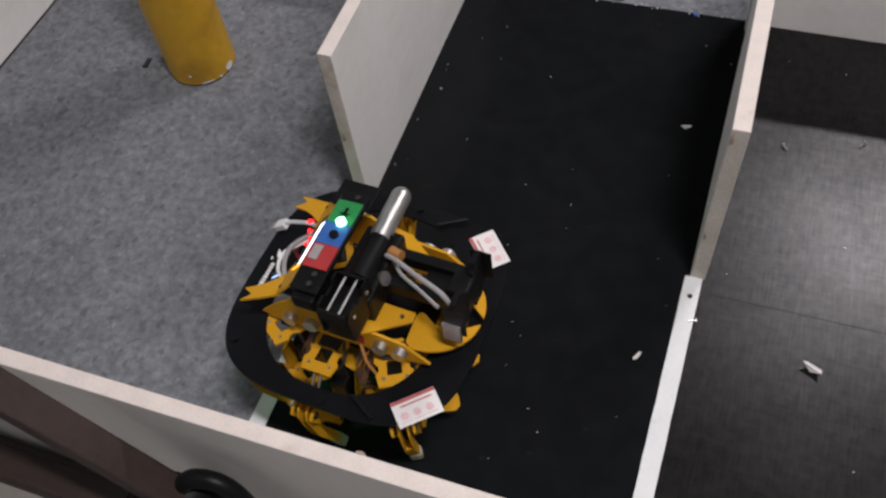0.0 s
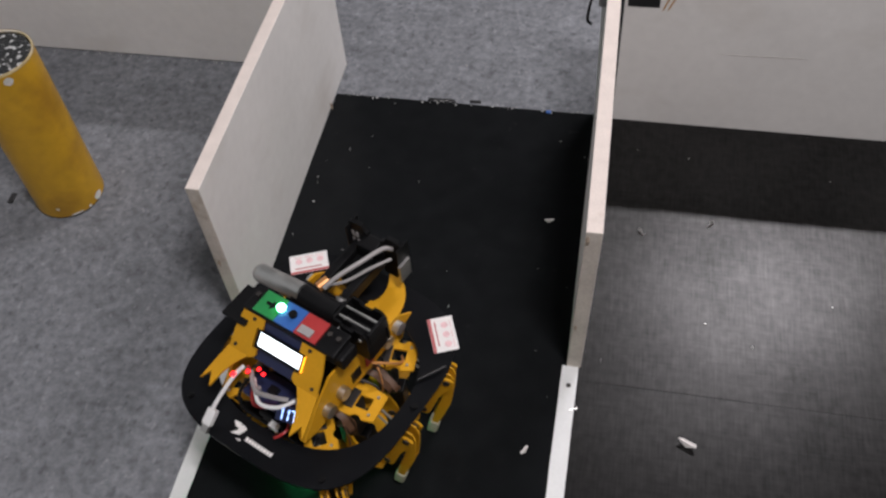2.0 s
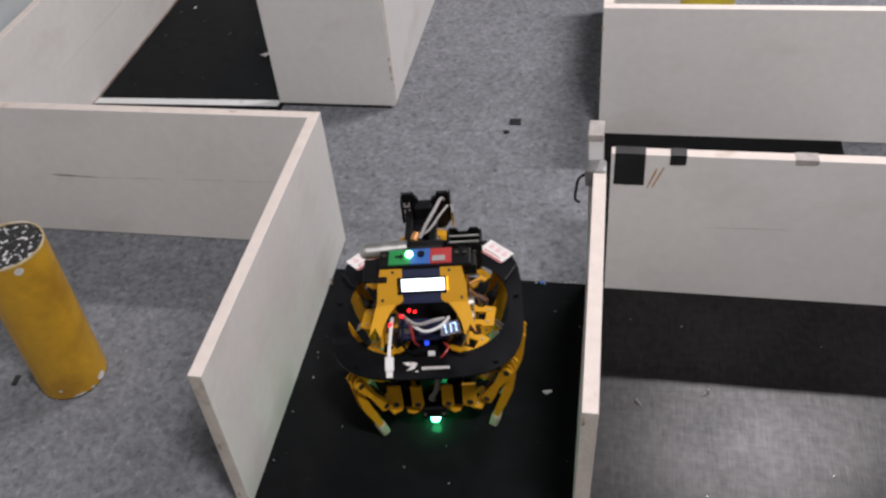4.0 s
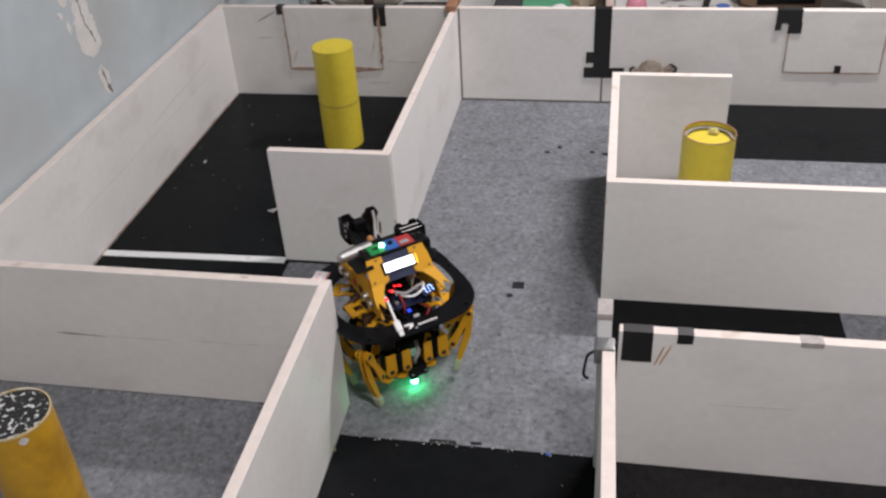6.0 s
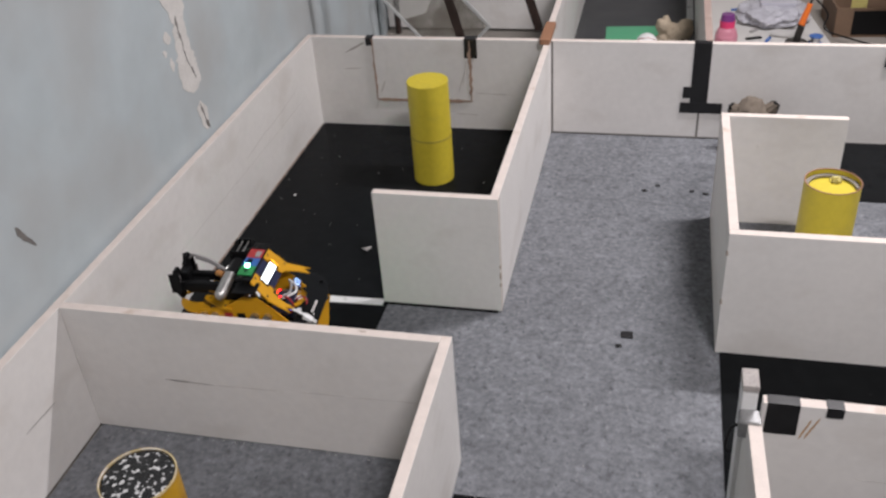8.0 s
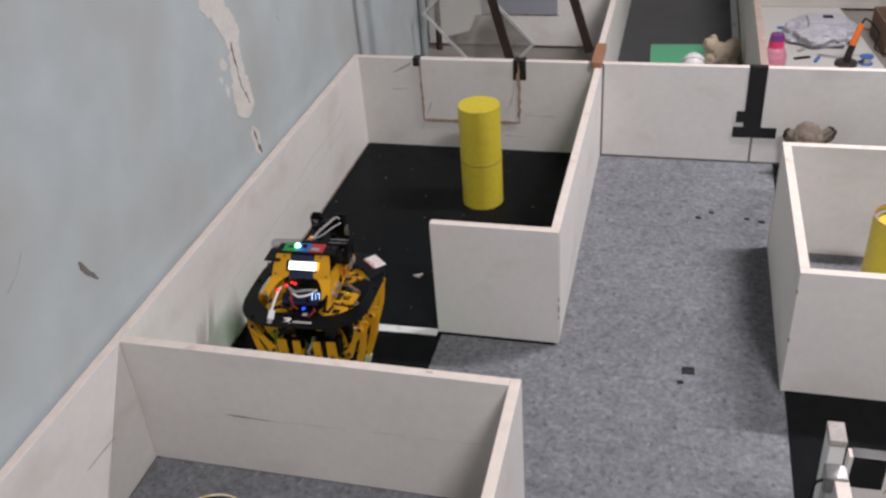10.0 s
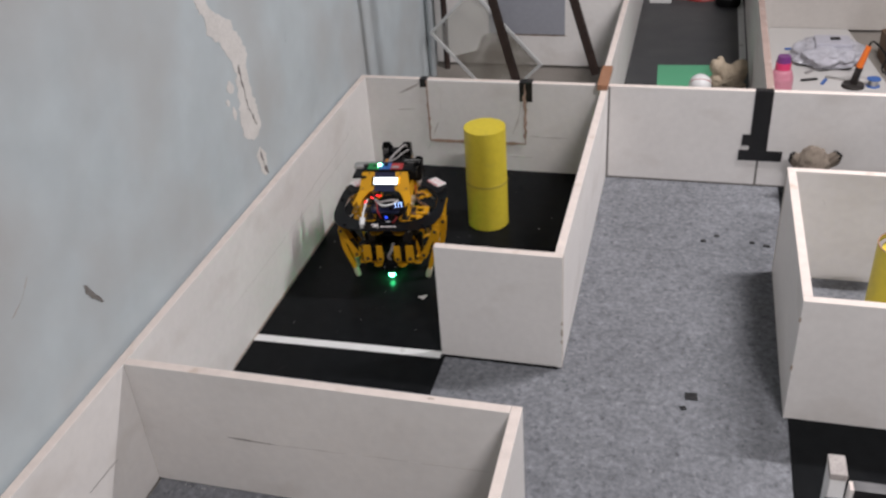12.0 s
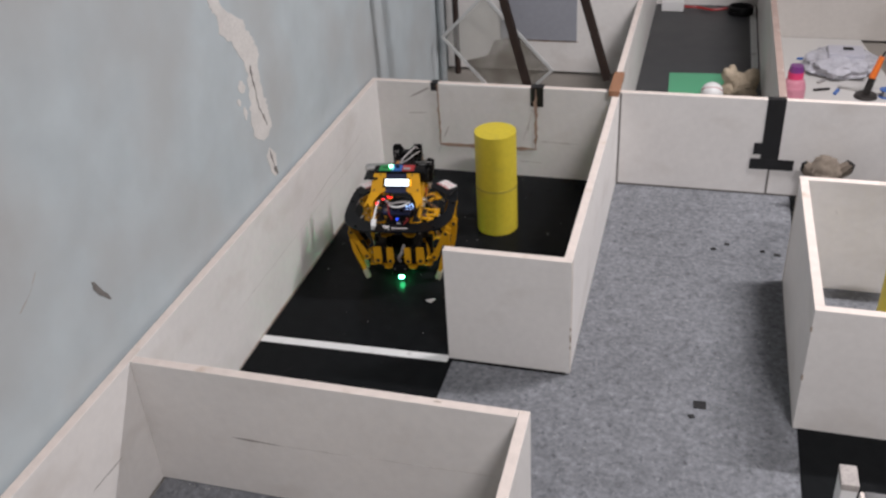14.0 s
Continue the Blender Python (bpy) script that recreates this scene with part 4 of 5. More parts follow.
FUR = material("beige_fur", (0.46, 0.38, 0.28), 0.95, vary=0.25, scale=45, fine=500, bump=0.8, dist=0.004)
FUR_GREY = material("grey_brown_fur", (0.20, 0.165, 0.13), 0.95, vary=0.25, scale=45, fine=500, bump=0.8, dist=0.004)
lumpy("plush_toy", "beige fluffy plush dog lying on the lane floor",
      ((0, 0, 0.050, 0.056, 0.042, 0.048), (-0.040, 0, 0.088, 0.030, 0.030, 0.030), (-0.034, 0.012, 0.112, 0.014, 0.012, 0.014), (-0.058, -0.006, 0.108, 0.012, 0.012, 0.012),
       (-0.040, -0.010, 0.036, 0.032, 0.028, 0.036), (0.034, 0, 0.072, 0.032, 0.034, 0.040), (0.050, 0, 0.098, 0.014, 0.014, 0.016), (0.026, -0.024, 0.022, 0.034, 0.020, 0.024)),
      [FUR, FUR], pose(0.366, 1.665, 0.003, 0, 0, 8))
bm = bmesh.new()
add_tube(bm, [(0.345, 1.600, 0.010), (0.370, 1.590, 0.028), (0.395, 1.592, 0.030), (0.420, 1.605, 0.012)], 0.012, seg=10)
thing("black_cable", bm, BLACK, "short loop of thick black cable beside the plush dog", "cable", smooth=True)
lumpy("plush_toy", "grey-brown plush toy with black ears behind the box",
      ((0, 0, 0.086, 0.050, 0.045, 0.082), (0, -0.02, 0.030, 0.055, 0.05, 0.032), (-0.050, 0, 0.126, 0.014, 0.012, 0.022), (0.058, 0.004, 0.132, 0.020, 0.013, 0.024)),
      [FUR_GREY, BLACK], pose(0.584, 0.875, 0.003), dark=(2, 3))
# white adaptor and red cable at the lane's end, dark coil
bm = bmesh.new()
add_box(bm, 0.02, 0.12, 2.66, 2.72, 0.003, 0.05, bevel=0.006)
thing("power_adaptor", bm, WHITE_PLASTIC, "white power adaptor at the lane's end", "adaptor")
bm = bmesh.new()
add_tube(bm, [(0.12, 2.69, 0.02), (0.18, 2.71, 0.012), (0.25, 2.68, 0.012), (0.32, 2.70, 0.015)], 0.006)
thing("power_cable", bm, RED_PLASTIC, "dark red cable on the lane floor", "cable", smooth=True)
bm = bmesh.new()
for k in range(4):
    add_tube(bm, [(0.37 + 0.05 * math.cos(a + k), 2.66 + 0.045 * math.sin(a + k), 0.010 + 0.008 * k) for a in [j * 0.7 for j in range(10)]], 0.007)
thing("cable_coil", bm, BLACK, "coil of black cable at the lane's end", "cable", smooth=True)

# workbench clutter on a white board in the next bay
bm = bmesh.new()
add_prism(bm, [(0.47, 1.25), (0.985, 1.25), (0.845, 2.355), (0.47, 2.355)], -0.011, 0.004)
thing("white_board", bm, material("white_laminate", (0.52, 0.51, 0.49), 0.45, vary=0.05, scale=7, stain=(0.50, 0.48, 0.46)), "white laminate board laid on the floor", "board")
bottle = tagged(new("bottle"), "pink translucent bottle with a magenta collar and purple cap", "bottle")
bottle.matrix_world = pose(0.548, 1.665, 0.004)
PINK = material("pink_bottle", (0.50, 0.20, 0.26), 0.3, vary=0.06)
bm = bmesh.new()
prof = [(0.036, 0.0), (0.040, 0.004), (0.040, 0.055), (0.033, 0.078), (0.026, 0.088)]
for (r0, z0), (r1, z1) in zip(prof, prof[1:]):
    bmesh.ops.create_cone(bm, cap_ends=True, segments=28, radius1=r0, radius2=r1, depth=z1 - z0, matrix=pose(0, 0, (z0 + z1) / 2))
part("body", bm, PINK, bottle, smooth=True)
bm = bmesh.new()
add_cyl(bm, (0, 0, 0.088), (0, 0, 0.112), 0.027, seg=28)
part("collar", bm, material("magenta", (0.60, 0.03, 0.13), 0.35), bottle, "magenta collar", smooth=True)
bm = bmesh.new()
add_cyl(bm, (0, 0, 0.112), (0, 0, 0.134), 0.026, 0.022, seg=28)
part("cap", bm, material("purple_cap", (0.14, 0.03, 0.16), 0.35), bottle, "purple cap", smooth=True)
# clear bag of parts
BAG = material("clear_bag_film", (0.44, 0.44, 0.48), 0.18, vary=0.2, scale=35, fine=150, bump=0.9, dist=0.006)
bm = bmesh.new()
bmesh.ops.create_icosphere(bm, subdivisions=4, radius=1)
for v in bm.verts:
    w = 1 + 0.28 * noise.noise(v.co * 2.4) + 0.14 * abs(noise.noise(v.co * 6.5))
    v.co = Vector((0.125 * v.co.x * w, 0.115 * v.co.y * w, max(-0.028, 0.048 * v.co.z * w)))
bag = thing("parts_bag", bm, BAG, "crumpled clear plastic bag of parts on the board", "bag", at=pose(0.735, 1.985, 0.033))
bm = bmesh.new()
add_box(bm, -0.055, 0.075, -0.050, 0.055, 0.018, 0.056, bevel=0.006)
part("parts_box", bm, material("pale_grey_box", (0.42, 0.42, 0.47), 0.35, vary=0.1), bag, "pale grey plastic box")
bm = bmesh.new()
add_box(bm, 0.000, 0.035, -0.005, 0.020, 0.0565, 0.060, bevel=0.001)
part("black_label", bm, BLACK, bag)
# soldering iron in its stand
stand = tagged(new("soldering_iron"), "orange-handled soldering iron in a dark stand", "soldering iron")
stand.matrix_world = pose(0.800, 1.735, 0.004)
bm = bmesh.new()
add_cyl(bm, (0, 0, 0.0), (0, 0, 0.012), 0.040, 0.036, seg=24)
part("base", bm, DARK_METAL, stand, smooth=True)
bm = bmesh.new()
for k in range(9):
    add_cyl(bm, (0.004 * k / 3, 0, 0.014 + 0.007 * k), (0.004 * k / 3 + 0.0012, 0, 0.018 + 0.007 * k), 0.013, seg=16)
part("coil", bm, DARK_METAL, stand)
bm = bmesh.new()
add_cyl(bm, (0.010, 0, 0.074), (0.030, 0.004, 0.150), 0.0125, 0.0095, seg=20)
part("handle", bm, material("orange_handle", (0.72, 0.16, 0.02), 0.4), stand, "orange handle", smooth=True)
bm = bmesh.new()
add_tube(bm, [(0.030, 0.004, 0.150), (0.045, 0.01, 0.165), (0.10, 0.04, 0.10), (0.11, 0.10, 0.02), (0.20, 0.04, 0.006), (0.27, -0.02, 0.006)], 0.0032)
part("cord", bm, BLACK, stand, smooth=True)
spool = tagged(new("solder_spool"), "small blue spool of solder wire on the board", "spool")
spool.matrix_world = pose(0.868, 1.745, 0.004)
for z0, z1, r, mat, nm in ((0, 0.003, 0.024, BLUE_PLASTIC, "flange"), (0.003, 0.026, 0.016, STEEL, "wire"), (0.026, 0.029, 0.024, BLUE_PLASTIC, "flange")):
    bm = bmesh.new()
    add_cyl(bm, (0, 0, z0), (0, 0, z1), r, seg=22)
    part(nm, bm, mat, spool, smooth=True)
random.seed(21)
for x, y, l, a, mat, what in ((0.655, 1.78, 0.06, 20, BLACK, "small black tool on the white board"), (0.705, 1.765, 0.05, 70, BLUE_PLASTIC, "blue wire offcut on the white board"),
                              (0.745, 1.80, 0.07, -20, STEEL, "steel tweezers on the white board"), (0.66, 1.86, 0.04, 50, GREY_WIRE, "grey part on the white board"), (0.62, 2.10, 0.07, 10, BLUE_PLASTIC, "pale blue packet on the board")):
    bm = bmesh.new()
    add_box(bm, -l / 2, l / 2, -0.006, 0.006, 0, 0.006, bevel=0.0015)
    thing("small_part", bm, mat, what, "part", "small parts on the board", at=pose(x, y, 0.0045, 0, 0, a))
# cardboard box with a reel, and a curved grey sheet
carton = tagged(new("carton"), "open brown cardboard box with dark inside", "box")
carton.matrix_world = pose(1.085, 1.98, -0.011, 0, 0, 4)
KRAFT = material("kraft_card", (0.15, 0.095, 0.06), 0.85, vary=0.12, scale=20)
for x0, x1, y0, y1 in ((-0.15, 0.15, -0.12, -0.115), (-0.15, 0.15, 0.115, 0.12), (-0.15, -0.145, -0.1145, 0.1145), (0.145, 0.15, -0.1145, 0.1145)):
    bm = bmesh.new()
    add_box(bm, x0, x1, y0, y1, 0, 0.11)
    part("side", bm, KRAFT, carton)
bm = bmesh.new()
add_box(bm, -0.145, 0.145, -0.1145, 0.1145, 0, 0.005)
part("bottom", bm, KRAFT, carton)
# flat black panel stands in for the shade in the box's opening
bm = bmesh.new()
add_box(bm, -0.09, 0.125, -0.1225, -0.1205, 0.01, 0.10)
part("opening_shade", bm, BLACK, carton, "black panel standing for the shaded opening")
reel = tagged(new("reel"), "pale yellow reel standing on the cardboard box", "reel")
reel.matrix_world = pose(1.06, 2.14, -0.011)
bm = bmesh.new()
add_cyl(bm, (0, 0, 0.0), (0, 0, 0.17), 0.055, seg=28)
part("core", bm, material("pale_yellow", (0.62, 0.55, 0.20), 0.5), reel, smooth=True)
bm = bmesh.new()
add_cyl(bm, (0, 0, 0.1705), (0, 0, 0.178), 0.062, seg=28)
part("lid", bm, YELLOW_CYL, reel, smooth=True)
bm = bmesh.new()
n = 24
rows = []
for i in range(n + 1):
    a = math.pi * 0.62 * i / n
    rows.append((0.30 * (i / n) * 1.1, 0.25 * math.cos(a) + 0.02))
outer = [(x, z) for x, z in rows]
inner = [(x, z - 0.004) for x, z in rows]
add_prism(bm, outer + inner[::-1], -0.10, 0.10, Matrix(((1, 0, 0, 0), (0, 0, 1, 0), (0, 1, 0, 0), (0, 0, 0, 1))))
thing("curved_sheet", bm, material("grey_plastic_sheet", (0.40, 0.39, 0.36), 0.5, vary=0.1), "curved grey plastic sheet lying beside the box", "sheet", at=pose(1.075, 1.80, 0.080, 0, 0, -8), smooth=True)

# ---- outside the near wall ----
bm = bmesh.new()
va, vb = Vector((-0.20, -1.60, 0.52)), Vector((0.20, -1.605, -0.011))
d = vb - va
m = Matrix.Translation(va) @ d.to_track_quat("Z", "Y").to_matrix().to_4x4()
add_box(bm, -0.017, 0.017, -0.014, 0.014, 0.0, d.length, m, bevel=0.003)
thing("steel_bar", bm, RUST, "dark reddish steel bar leaning outside the near wall", "bar", "rusty steel bars")
bm = bmesh.new()
add_box(bm, -0.72, -0.10, -1.612, -1.572, -0.012, 0.030, bevel=0.003)
thing("steel_bar", bm, RUST, "dark reddish steel bar on the floor outside", "bar", "rusty steel bars")
bm = bmesh.new()
add_tube(bm, [(0.030, -1.600, 0.170), (0.060, -1.590, 0.222), (0.095, -1.585, 0.222), (0.118, -1.590, 0.180), (0.135, -1.605, 0.08), (0.15, -1.62, 0.0)], 0.010, seg=10)
thing("black_cable", bm, BLACK, "thick black cable looped outside the near wall", "cable", smooth=True)
bm = bmesh.new()
add_cyl(bm, (0.045, -1.634, 0.172), (0.045, -1.582, 0.172), 0.034, seg=24)
add_cyl(bm, (0.045, -1.640, 0.172), (0.045, -1.634, 0.172), 0.022, seg=18)
thing("bar_clamp", bm, BLACK, "round black clamp on the leaning steel bar", "clamp", smooth=True)

# ---- the walking robot: x to its right, y ahead, origin on the floor under its middle ----


def superellipse(ax, ay, cx, cy, n=4.0, count=72):
    pts = []
    for i in range(count):
        a = 2 * math.pi * i / count
        c, s = math.cos(a), math.sin(a)
        pts.append((cx + ax * math.copysign(abs(c) ** (2 / n), c), cy + ay * math.copysign(abs(s) ** (2 / n), s)))
    return pts


robot = tagged(new("hexapod_robot"), "yellow and black six-legged walking robot with glowing screen", "robot")
PZ = 0.190

# top ring plate with its big opening
bm = bmesh.new()
add_ring(bm, superellipse(0.143, 0.146, 0, -0.009, 3.4), superellipse(0.121, 0.102, 0, -0.012, 2.5), PZ - 0.003, PZ)
ring = part("top_ring", bm, PLATE, robot, "glossy black acrylic ring plate")
# two stickers with print
for side in (-1, 1):
    m = pose(side * 0.106, 0.100, PZ + 0.0004, 0, 0, side * 45 + (90 if side > 0 else -90))
    bm = bmesh.new()
    add_box(bm, -0.025, 0.025, -0.0155, 0.0155, 0, 0.0004, m)
    st = part("sticker", bm, PAPER, robot, "white sticker with red and pink print")
    bm = bmesh.new()
    add_box(bm, -0.025, 0.025, 0.0115, 0.0153, 0.0004, 0.0006, m)
    add_box(bm, -0.016, 0.019, 0.0065, 0.0082, 0.0004, 0.0006, m)
    part("red_print", bm, RED_INK, st)
    bm = bmesh.new()
    for k in range(3):
        add_cyl(bm, m @ Vector((-0.015 + k * 0.014, -0.004, 0.0004)), m @ Vector((-0.015 + k * 0.014, -0.004, 0.0006)), 0.0046, seg=9)
        add_box(bm, -0.020 + k * 0.014, -0.009 + k * 0.014, -0.0115, -0.0105, 0.0004, 0.0006, m)
    part("pink_print", bm, PINK_INK, st)
# mark on the rear band: plain shapes
bm = bmesh.new()
for poly in ([(-0.033, -0.1245), (-0.023, -0.1235), (-0.018, -0.130), (-0.027, -0.1300)],
             [(-0.020, -0.1235), (-0.012, -0.1265), (-0.016, -0.1365), (-0.027, -0.1395), (-0.022, -0.133)],
             [(-0.016, -0.1420), (-0.011, -0.1395), (-0.010, -0.1425)]):
    add_prism(bm, poly, PZ, PZ + 0.0004)
for k in range(9):
    add_box(bm, -0.006 + 0.0045 * k, -0.0025 + 0.0045 * k, -0.1385, -0.1335, PZ, PZ + 0.0004)
part("rear_mark", bm, PAPER, robot, "white printed emblem and bar")
# small posts on the ring
for x, y in ((-0.134, 0.0), (0.134, 0.0), (-0.10, -0.128), (0.10, -0.128)):
    bm = bmesh.new()
    add_cyl(bm, (x, y, PZ), (x, y, PZ + 0.004), 0.004, seg=12)
    part("screw_head", bm, BLACK, robot)

# body deck and belly
for z, name, label in ((0.148, "upper_deck", "yellow cut-out deck plate"), (0.052, "lower_deck", "yellow lower deck plate")):
    bm = bmesh.new()
    n = 60
    outer = []
    for i in range(n):
        a = 2 * math.pi * i / n
        r = 0.064 + 0.016 * math.cos(6 * a) + 0.010 * abs(math.sin(a))
        outer.append((r * math.cos(a) * 0.9, r * math.sin(a) * 1.35))
    inner = [(0.62 * x, 0.62 * y) for x, y in outer]
    add_ring(bm, outer, inner, z - 0.003, z)
    part(name, bm, YELLOW, robot, label)
bm = bmesh.new()
add_box(bm, -0.030, 0.030, -0.046, 0.080, 0.056, 0.112, bevel=0.004)
part("battery", bm, BLACK, robot, "black battery block between the decks")
bm = bmesh.new()
add_box(bm, -0.019, 0.019, -0.108, -0.070, 0.040, 0.062, bevel=0.003)
rear_module = part("rear_module", bm, BLACK, robot, "black sensor box under the tail")
for x in (-0.014, 0.014):
    bm = bmesh.new()
    add_cyl(bm, (x, -0.108, 0.050), (x, -0.1095, 0.050), 0.0022, seg=10)
    part("screw", bm, STEEL, rear_module)
bm = bmesh.new()
add_tube(bm, [(0.0, -0.090, 0.062), (-0.003, -0.099, 0.078), (0.006, -0.098, 0.094), (0.010, -0.082, 0.108)], 0.0042)
part("module_cable", bm, GREY_WIRE, robot, "grey ribbon lead to the sensor box", smooth=True)
for x, y, z in ((-0.002, -0.086, 0.0170), (0.010, 0.012, 0.0145)):
    bm = bmesh.new()
    add_box(bm, x - 0.007, x + 0.007, y - 0.004, y + 0.009, z, 0.050, bevel=0.0015)
    holder = part("light_holder", bm, BLACK, robot)
    bm = bmesh.new()
    bmesh.ops.create_uvsphere(bm, u_segments=16, v_segments=10, radius=0.0070 if y < 0 else 0.0045, matrix=pose(x, y, z - 0.0045))
    part("underlight", bm, UNDER_GLOW, holder, "bright green light under the body", smooth=True)
bm = bmesh.new()
add_box(bm, 0.054, 0.059, 0.027, 0.032, 0.1485, 0.1505)
part("deck_light", bm, glow("green_deck_led", (0.10, 1.0, 0.35), 6.0), robot, "small green light on the deck")
for x, y in ((-0.045, -0.07), (0.045, -0.07), (-0.045, 0.06), (0.045, 0.06)):
    bm = bmesh.new()
    add_cyl(bm, (x, y, 0.128), (x, y, 0.200), 0.004, seg=10)
    part("standoff", bm, DARK_METAL, robot)
bm = bmesh.new()
add_box(bm, -0.052, 0.052, -0.102, 0.070, 0.160, 0.166, bevel=0.001)
part("electronics_tray", bm, BLACK, robot, "black electronics tray")
bm = bmesh.new()
add_box(bm, -0.020, 0.016, -0.100, -0.070, 0.167, 0.186, bevel=0.002)
part("driver_board", bm, BLACK, robot)
bm = bmesh.new()
add_box(bm, 0.002, 0.012, -0.108, -0.100, 0.178, 0.186)
part("chip", bm, WHITE_PLASTIC, robot)

# yellow cowl: side panels, slanted face and spread horns
for s in (-1, 1):
    side_poly = [(-0.108, 0.205), (-0.085, 0.198), (0.070, 0.198), (0.098, 0.206), (0.070, 0.232), (0.020, 0.238), (-0.020, 0.262), (-0.050, 0.262), (-0.080, 0.236)]
    bm = bmesh.new()
    m = Matrix(((0, 0, s, s * 0.061), (1, 0, 0, 0), (0, 1, 0, 0), (0, 0, 0, 1)))
    add_prism(bm, side_poly, -0.0015, 0.0015, m)
    panel = part("cowl_side", bm, YELLOW, robot, "yellow side panel with round sensors")
    for y, z in ((-0.066, 0.218), (-0.040, 0.219), (0.043, 0.217), (0.066, 0.217)):
        bm = bmesh.new()
        add_cyl(bm, (s * 0.061, y, z), (s * 0.071, y, z), 0.0085, seg=18)
        part("sonar_eye", bm, STEEL, panel, "silver round range sensor", smooth=True)
    for y, mat in ((-0.012, BLACK), (0.014, RED_PLASTIC)):
        bm = bmesh.new()
        add_box(bm, s * 0.061 - 0.003, s * 0.061 + 0.003, y - 0.008, y + 0.008, 0.209, 0.225)
        part("socket", bm, mat, panel)
    # slanted face plate beside the screen, notched round it
    bm = bmesh.new()
    face = [(0.027, 0.027), (0.027, 0.011), (0.0345, 0.011), (0.0345, -0.0135), (0.027, -0.0135), (0.027, -0.022), (0.033, -0.0265), (0.064, -0.0265), (0.0625, 0.0), (0.057, 0.027)]
    add_prism(bm, [(s * u - 0.002, v) for u, v in (face if s < 0 else face[::-1])], 0.0008, 0.0036, pose(0.002, -0.056, 0.277, 50, 0, 0))
    plate = part("face_plate", bm, YELLOW, robot, "slanted yellow face plate")
    for u, v in ((0.056, -0.020), (0.040, 0.019)):
        bm = bmesh.new()
        fm = pose(0.0, -0.056, 0.277, 50, 0, 0)
        add_cyl(bm, fm @ Vector((s * u, v, 0.0036)), fm @ Vector((s * u, v, 0.0050)), 0.0021, seg=10)
        part("screw", bm, DARK_METAL, plate)
    # horn bent out of the face plate, tipped with two points
    bm = bmesh.new()
    horn = [(0.033, -0.0725), (0.064, -0.0725), (0.070, -0.098), (0.075, -0.124), (0.0665, -0.111), (0.059, -0.127), (0.0535, -0.106), (0.047, -0.092), (0.040, -0.0815)]
    m = Matrix.Translation((0, -0.05, 0.268)) @ pose(0, 0, 0, 22, 0, 0) @ Matrix.Translation((0, 0.05, 0))
    add_prism(bm, [(s * u, v) for u, v in (horn if s < 0 else horn[::-1])], -0.0015, 0.0015, m)
    part("horn", bm, YELLOW, robot, "pointed yellow tail horn")
    # front wing
    bm = bmesh.new()
    wing = [(s * 0.024, 0.004), (s * 0.071, 0.003), (s * 0.067, 0.026), (s * 0.036, 0.071), (s * 0.025, 0.070)]
    add_prism(bm, wing, 0.2355, 0.2385)
    wing_plate = part("front_wing", bm, YELLOW, robot, "yellow front cover plate")
    for x, y in ((0.058, 0.018), (0.034, 0.058)):
        bm = bmesh.new()
        add_cyl(bm, (s * x, y, 0.2385), (s * x, y, 0.2398), 0.0024, seg=10)
        part("screw", bm, DARK_METAL, wing_plate)

# screen
m = pose(0.002, -0.056, 0.278, 50, 0, 0)
bm = bmesh.new()
add_box(bm, -0.0335, 0.0335, -0.027, 0.027, -0.004, -0.0006, m, bevel=0.0006)
screen = part("screen", bm, NAVY, robot, "lit white display on a navy board")
bm = bmesh.new()
add_ring(bm, [(-0.0335, -0.0122), (0.0335, -0.0122), (0.0335, 0.0102), (-0.0335, 0.0102)], [(-0.0305, -0.0096), (0.0305, -0.0096), (0.0305, 0.0078), (-0.0305, 0.0078)], -0.0005, 0.0030, m)
part("bezel", bm, BLACK, screen, "black frame of the display")
bm = bmesh.new()
add_box(bm, -0.0303, 0.0303, -0.0094, 0.0076, -0.0004, 0.0018, m)
part("lit_panel", bm, LCD_GLOW, screen, "white glowing panel")
# no lamp: glowing strip added for the backlight that bleeds onto the yellow plate
bm = bmesh.new()
add_box(bm, 0.0337, 0.0352, -0.0105, 0.0085, 0.0008, 0.0042, m)
part("light_bleed_strip", bm, AMBER_GLOW, screen, "amber strip standing for backlight bleed on the cheek")

# colour sensor bar across the top
m = pose(0.001, -0.027, 0.303, 3, 0, 0)
bm = bmesh.new()
add_box(bm, -0.060, 0.070, -0.017, 0.016, -0.006, 0.0, m, bevel=0.002)
bar = part("top_bar", bm, BLACK, robot, "black crossbar with coloured boards")
for x0, x1, mat, lab in ((-0.046, -0.016, GREEN_PCB, "green board"), (-0.0155, 0.0125, BLUE_PLASTIC, "blue board"), (0.013, 0.043, RED_PLASTIC, "red board")):
    bm = bmesh.new()
    add_box(bm, x0, x1, -0.015, 0.014, 0.0003, 0.0025, m)
    part("colour_board", bm, mat, bar, lab)
bm = bmesh.new()
add_prism(bm, [(-0.037, -0.002), (-0.030, -0.002), (-0.030, -0.006), (-0.024, 0.0), (-0.030, 0.006), (-0.030, 0.002), (-0.037, 0.002)], 0.0026, 0.0030, m)
part("arrow_mark", bm, BLACK, bar, "dark printed arrow")
bm = bmesh.new()
add_box(bm, 0.016, 0.034, -0.012, -0.002, 0.0027, 0.0040, m)
part("window", bm, GREY_WIRE, bar, "clear grey cover strip")
bm = bmesh.new()
add_cyl(bm, m @ Vector((-0.017, 0.002, 0.003)), m @ Vector((-0.017, 0.002, 0.0065)), 0.0052, seg=14)
part("status_light", bm, GREEN_GLOW, bar, "bright green-white light")
bm = bmesh.new()
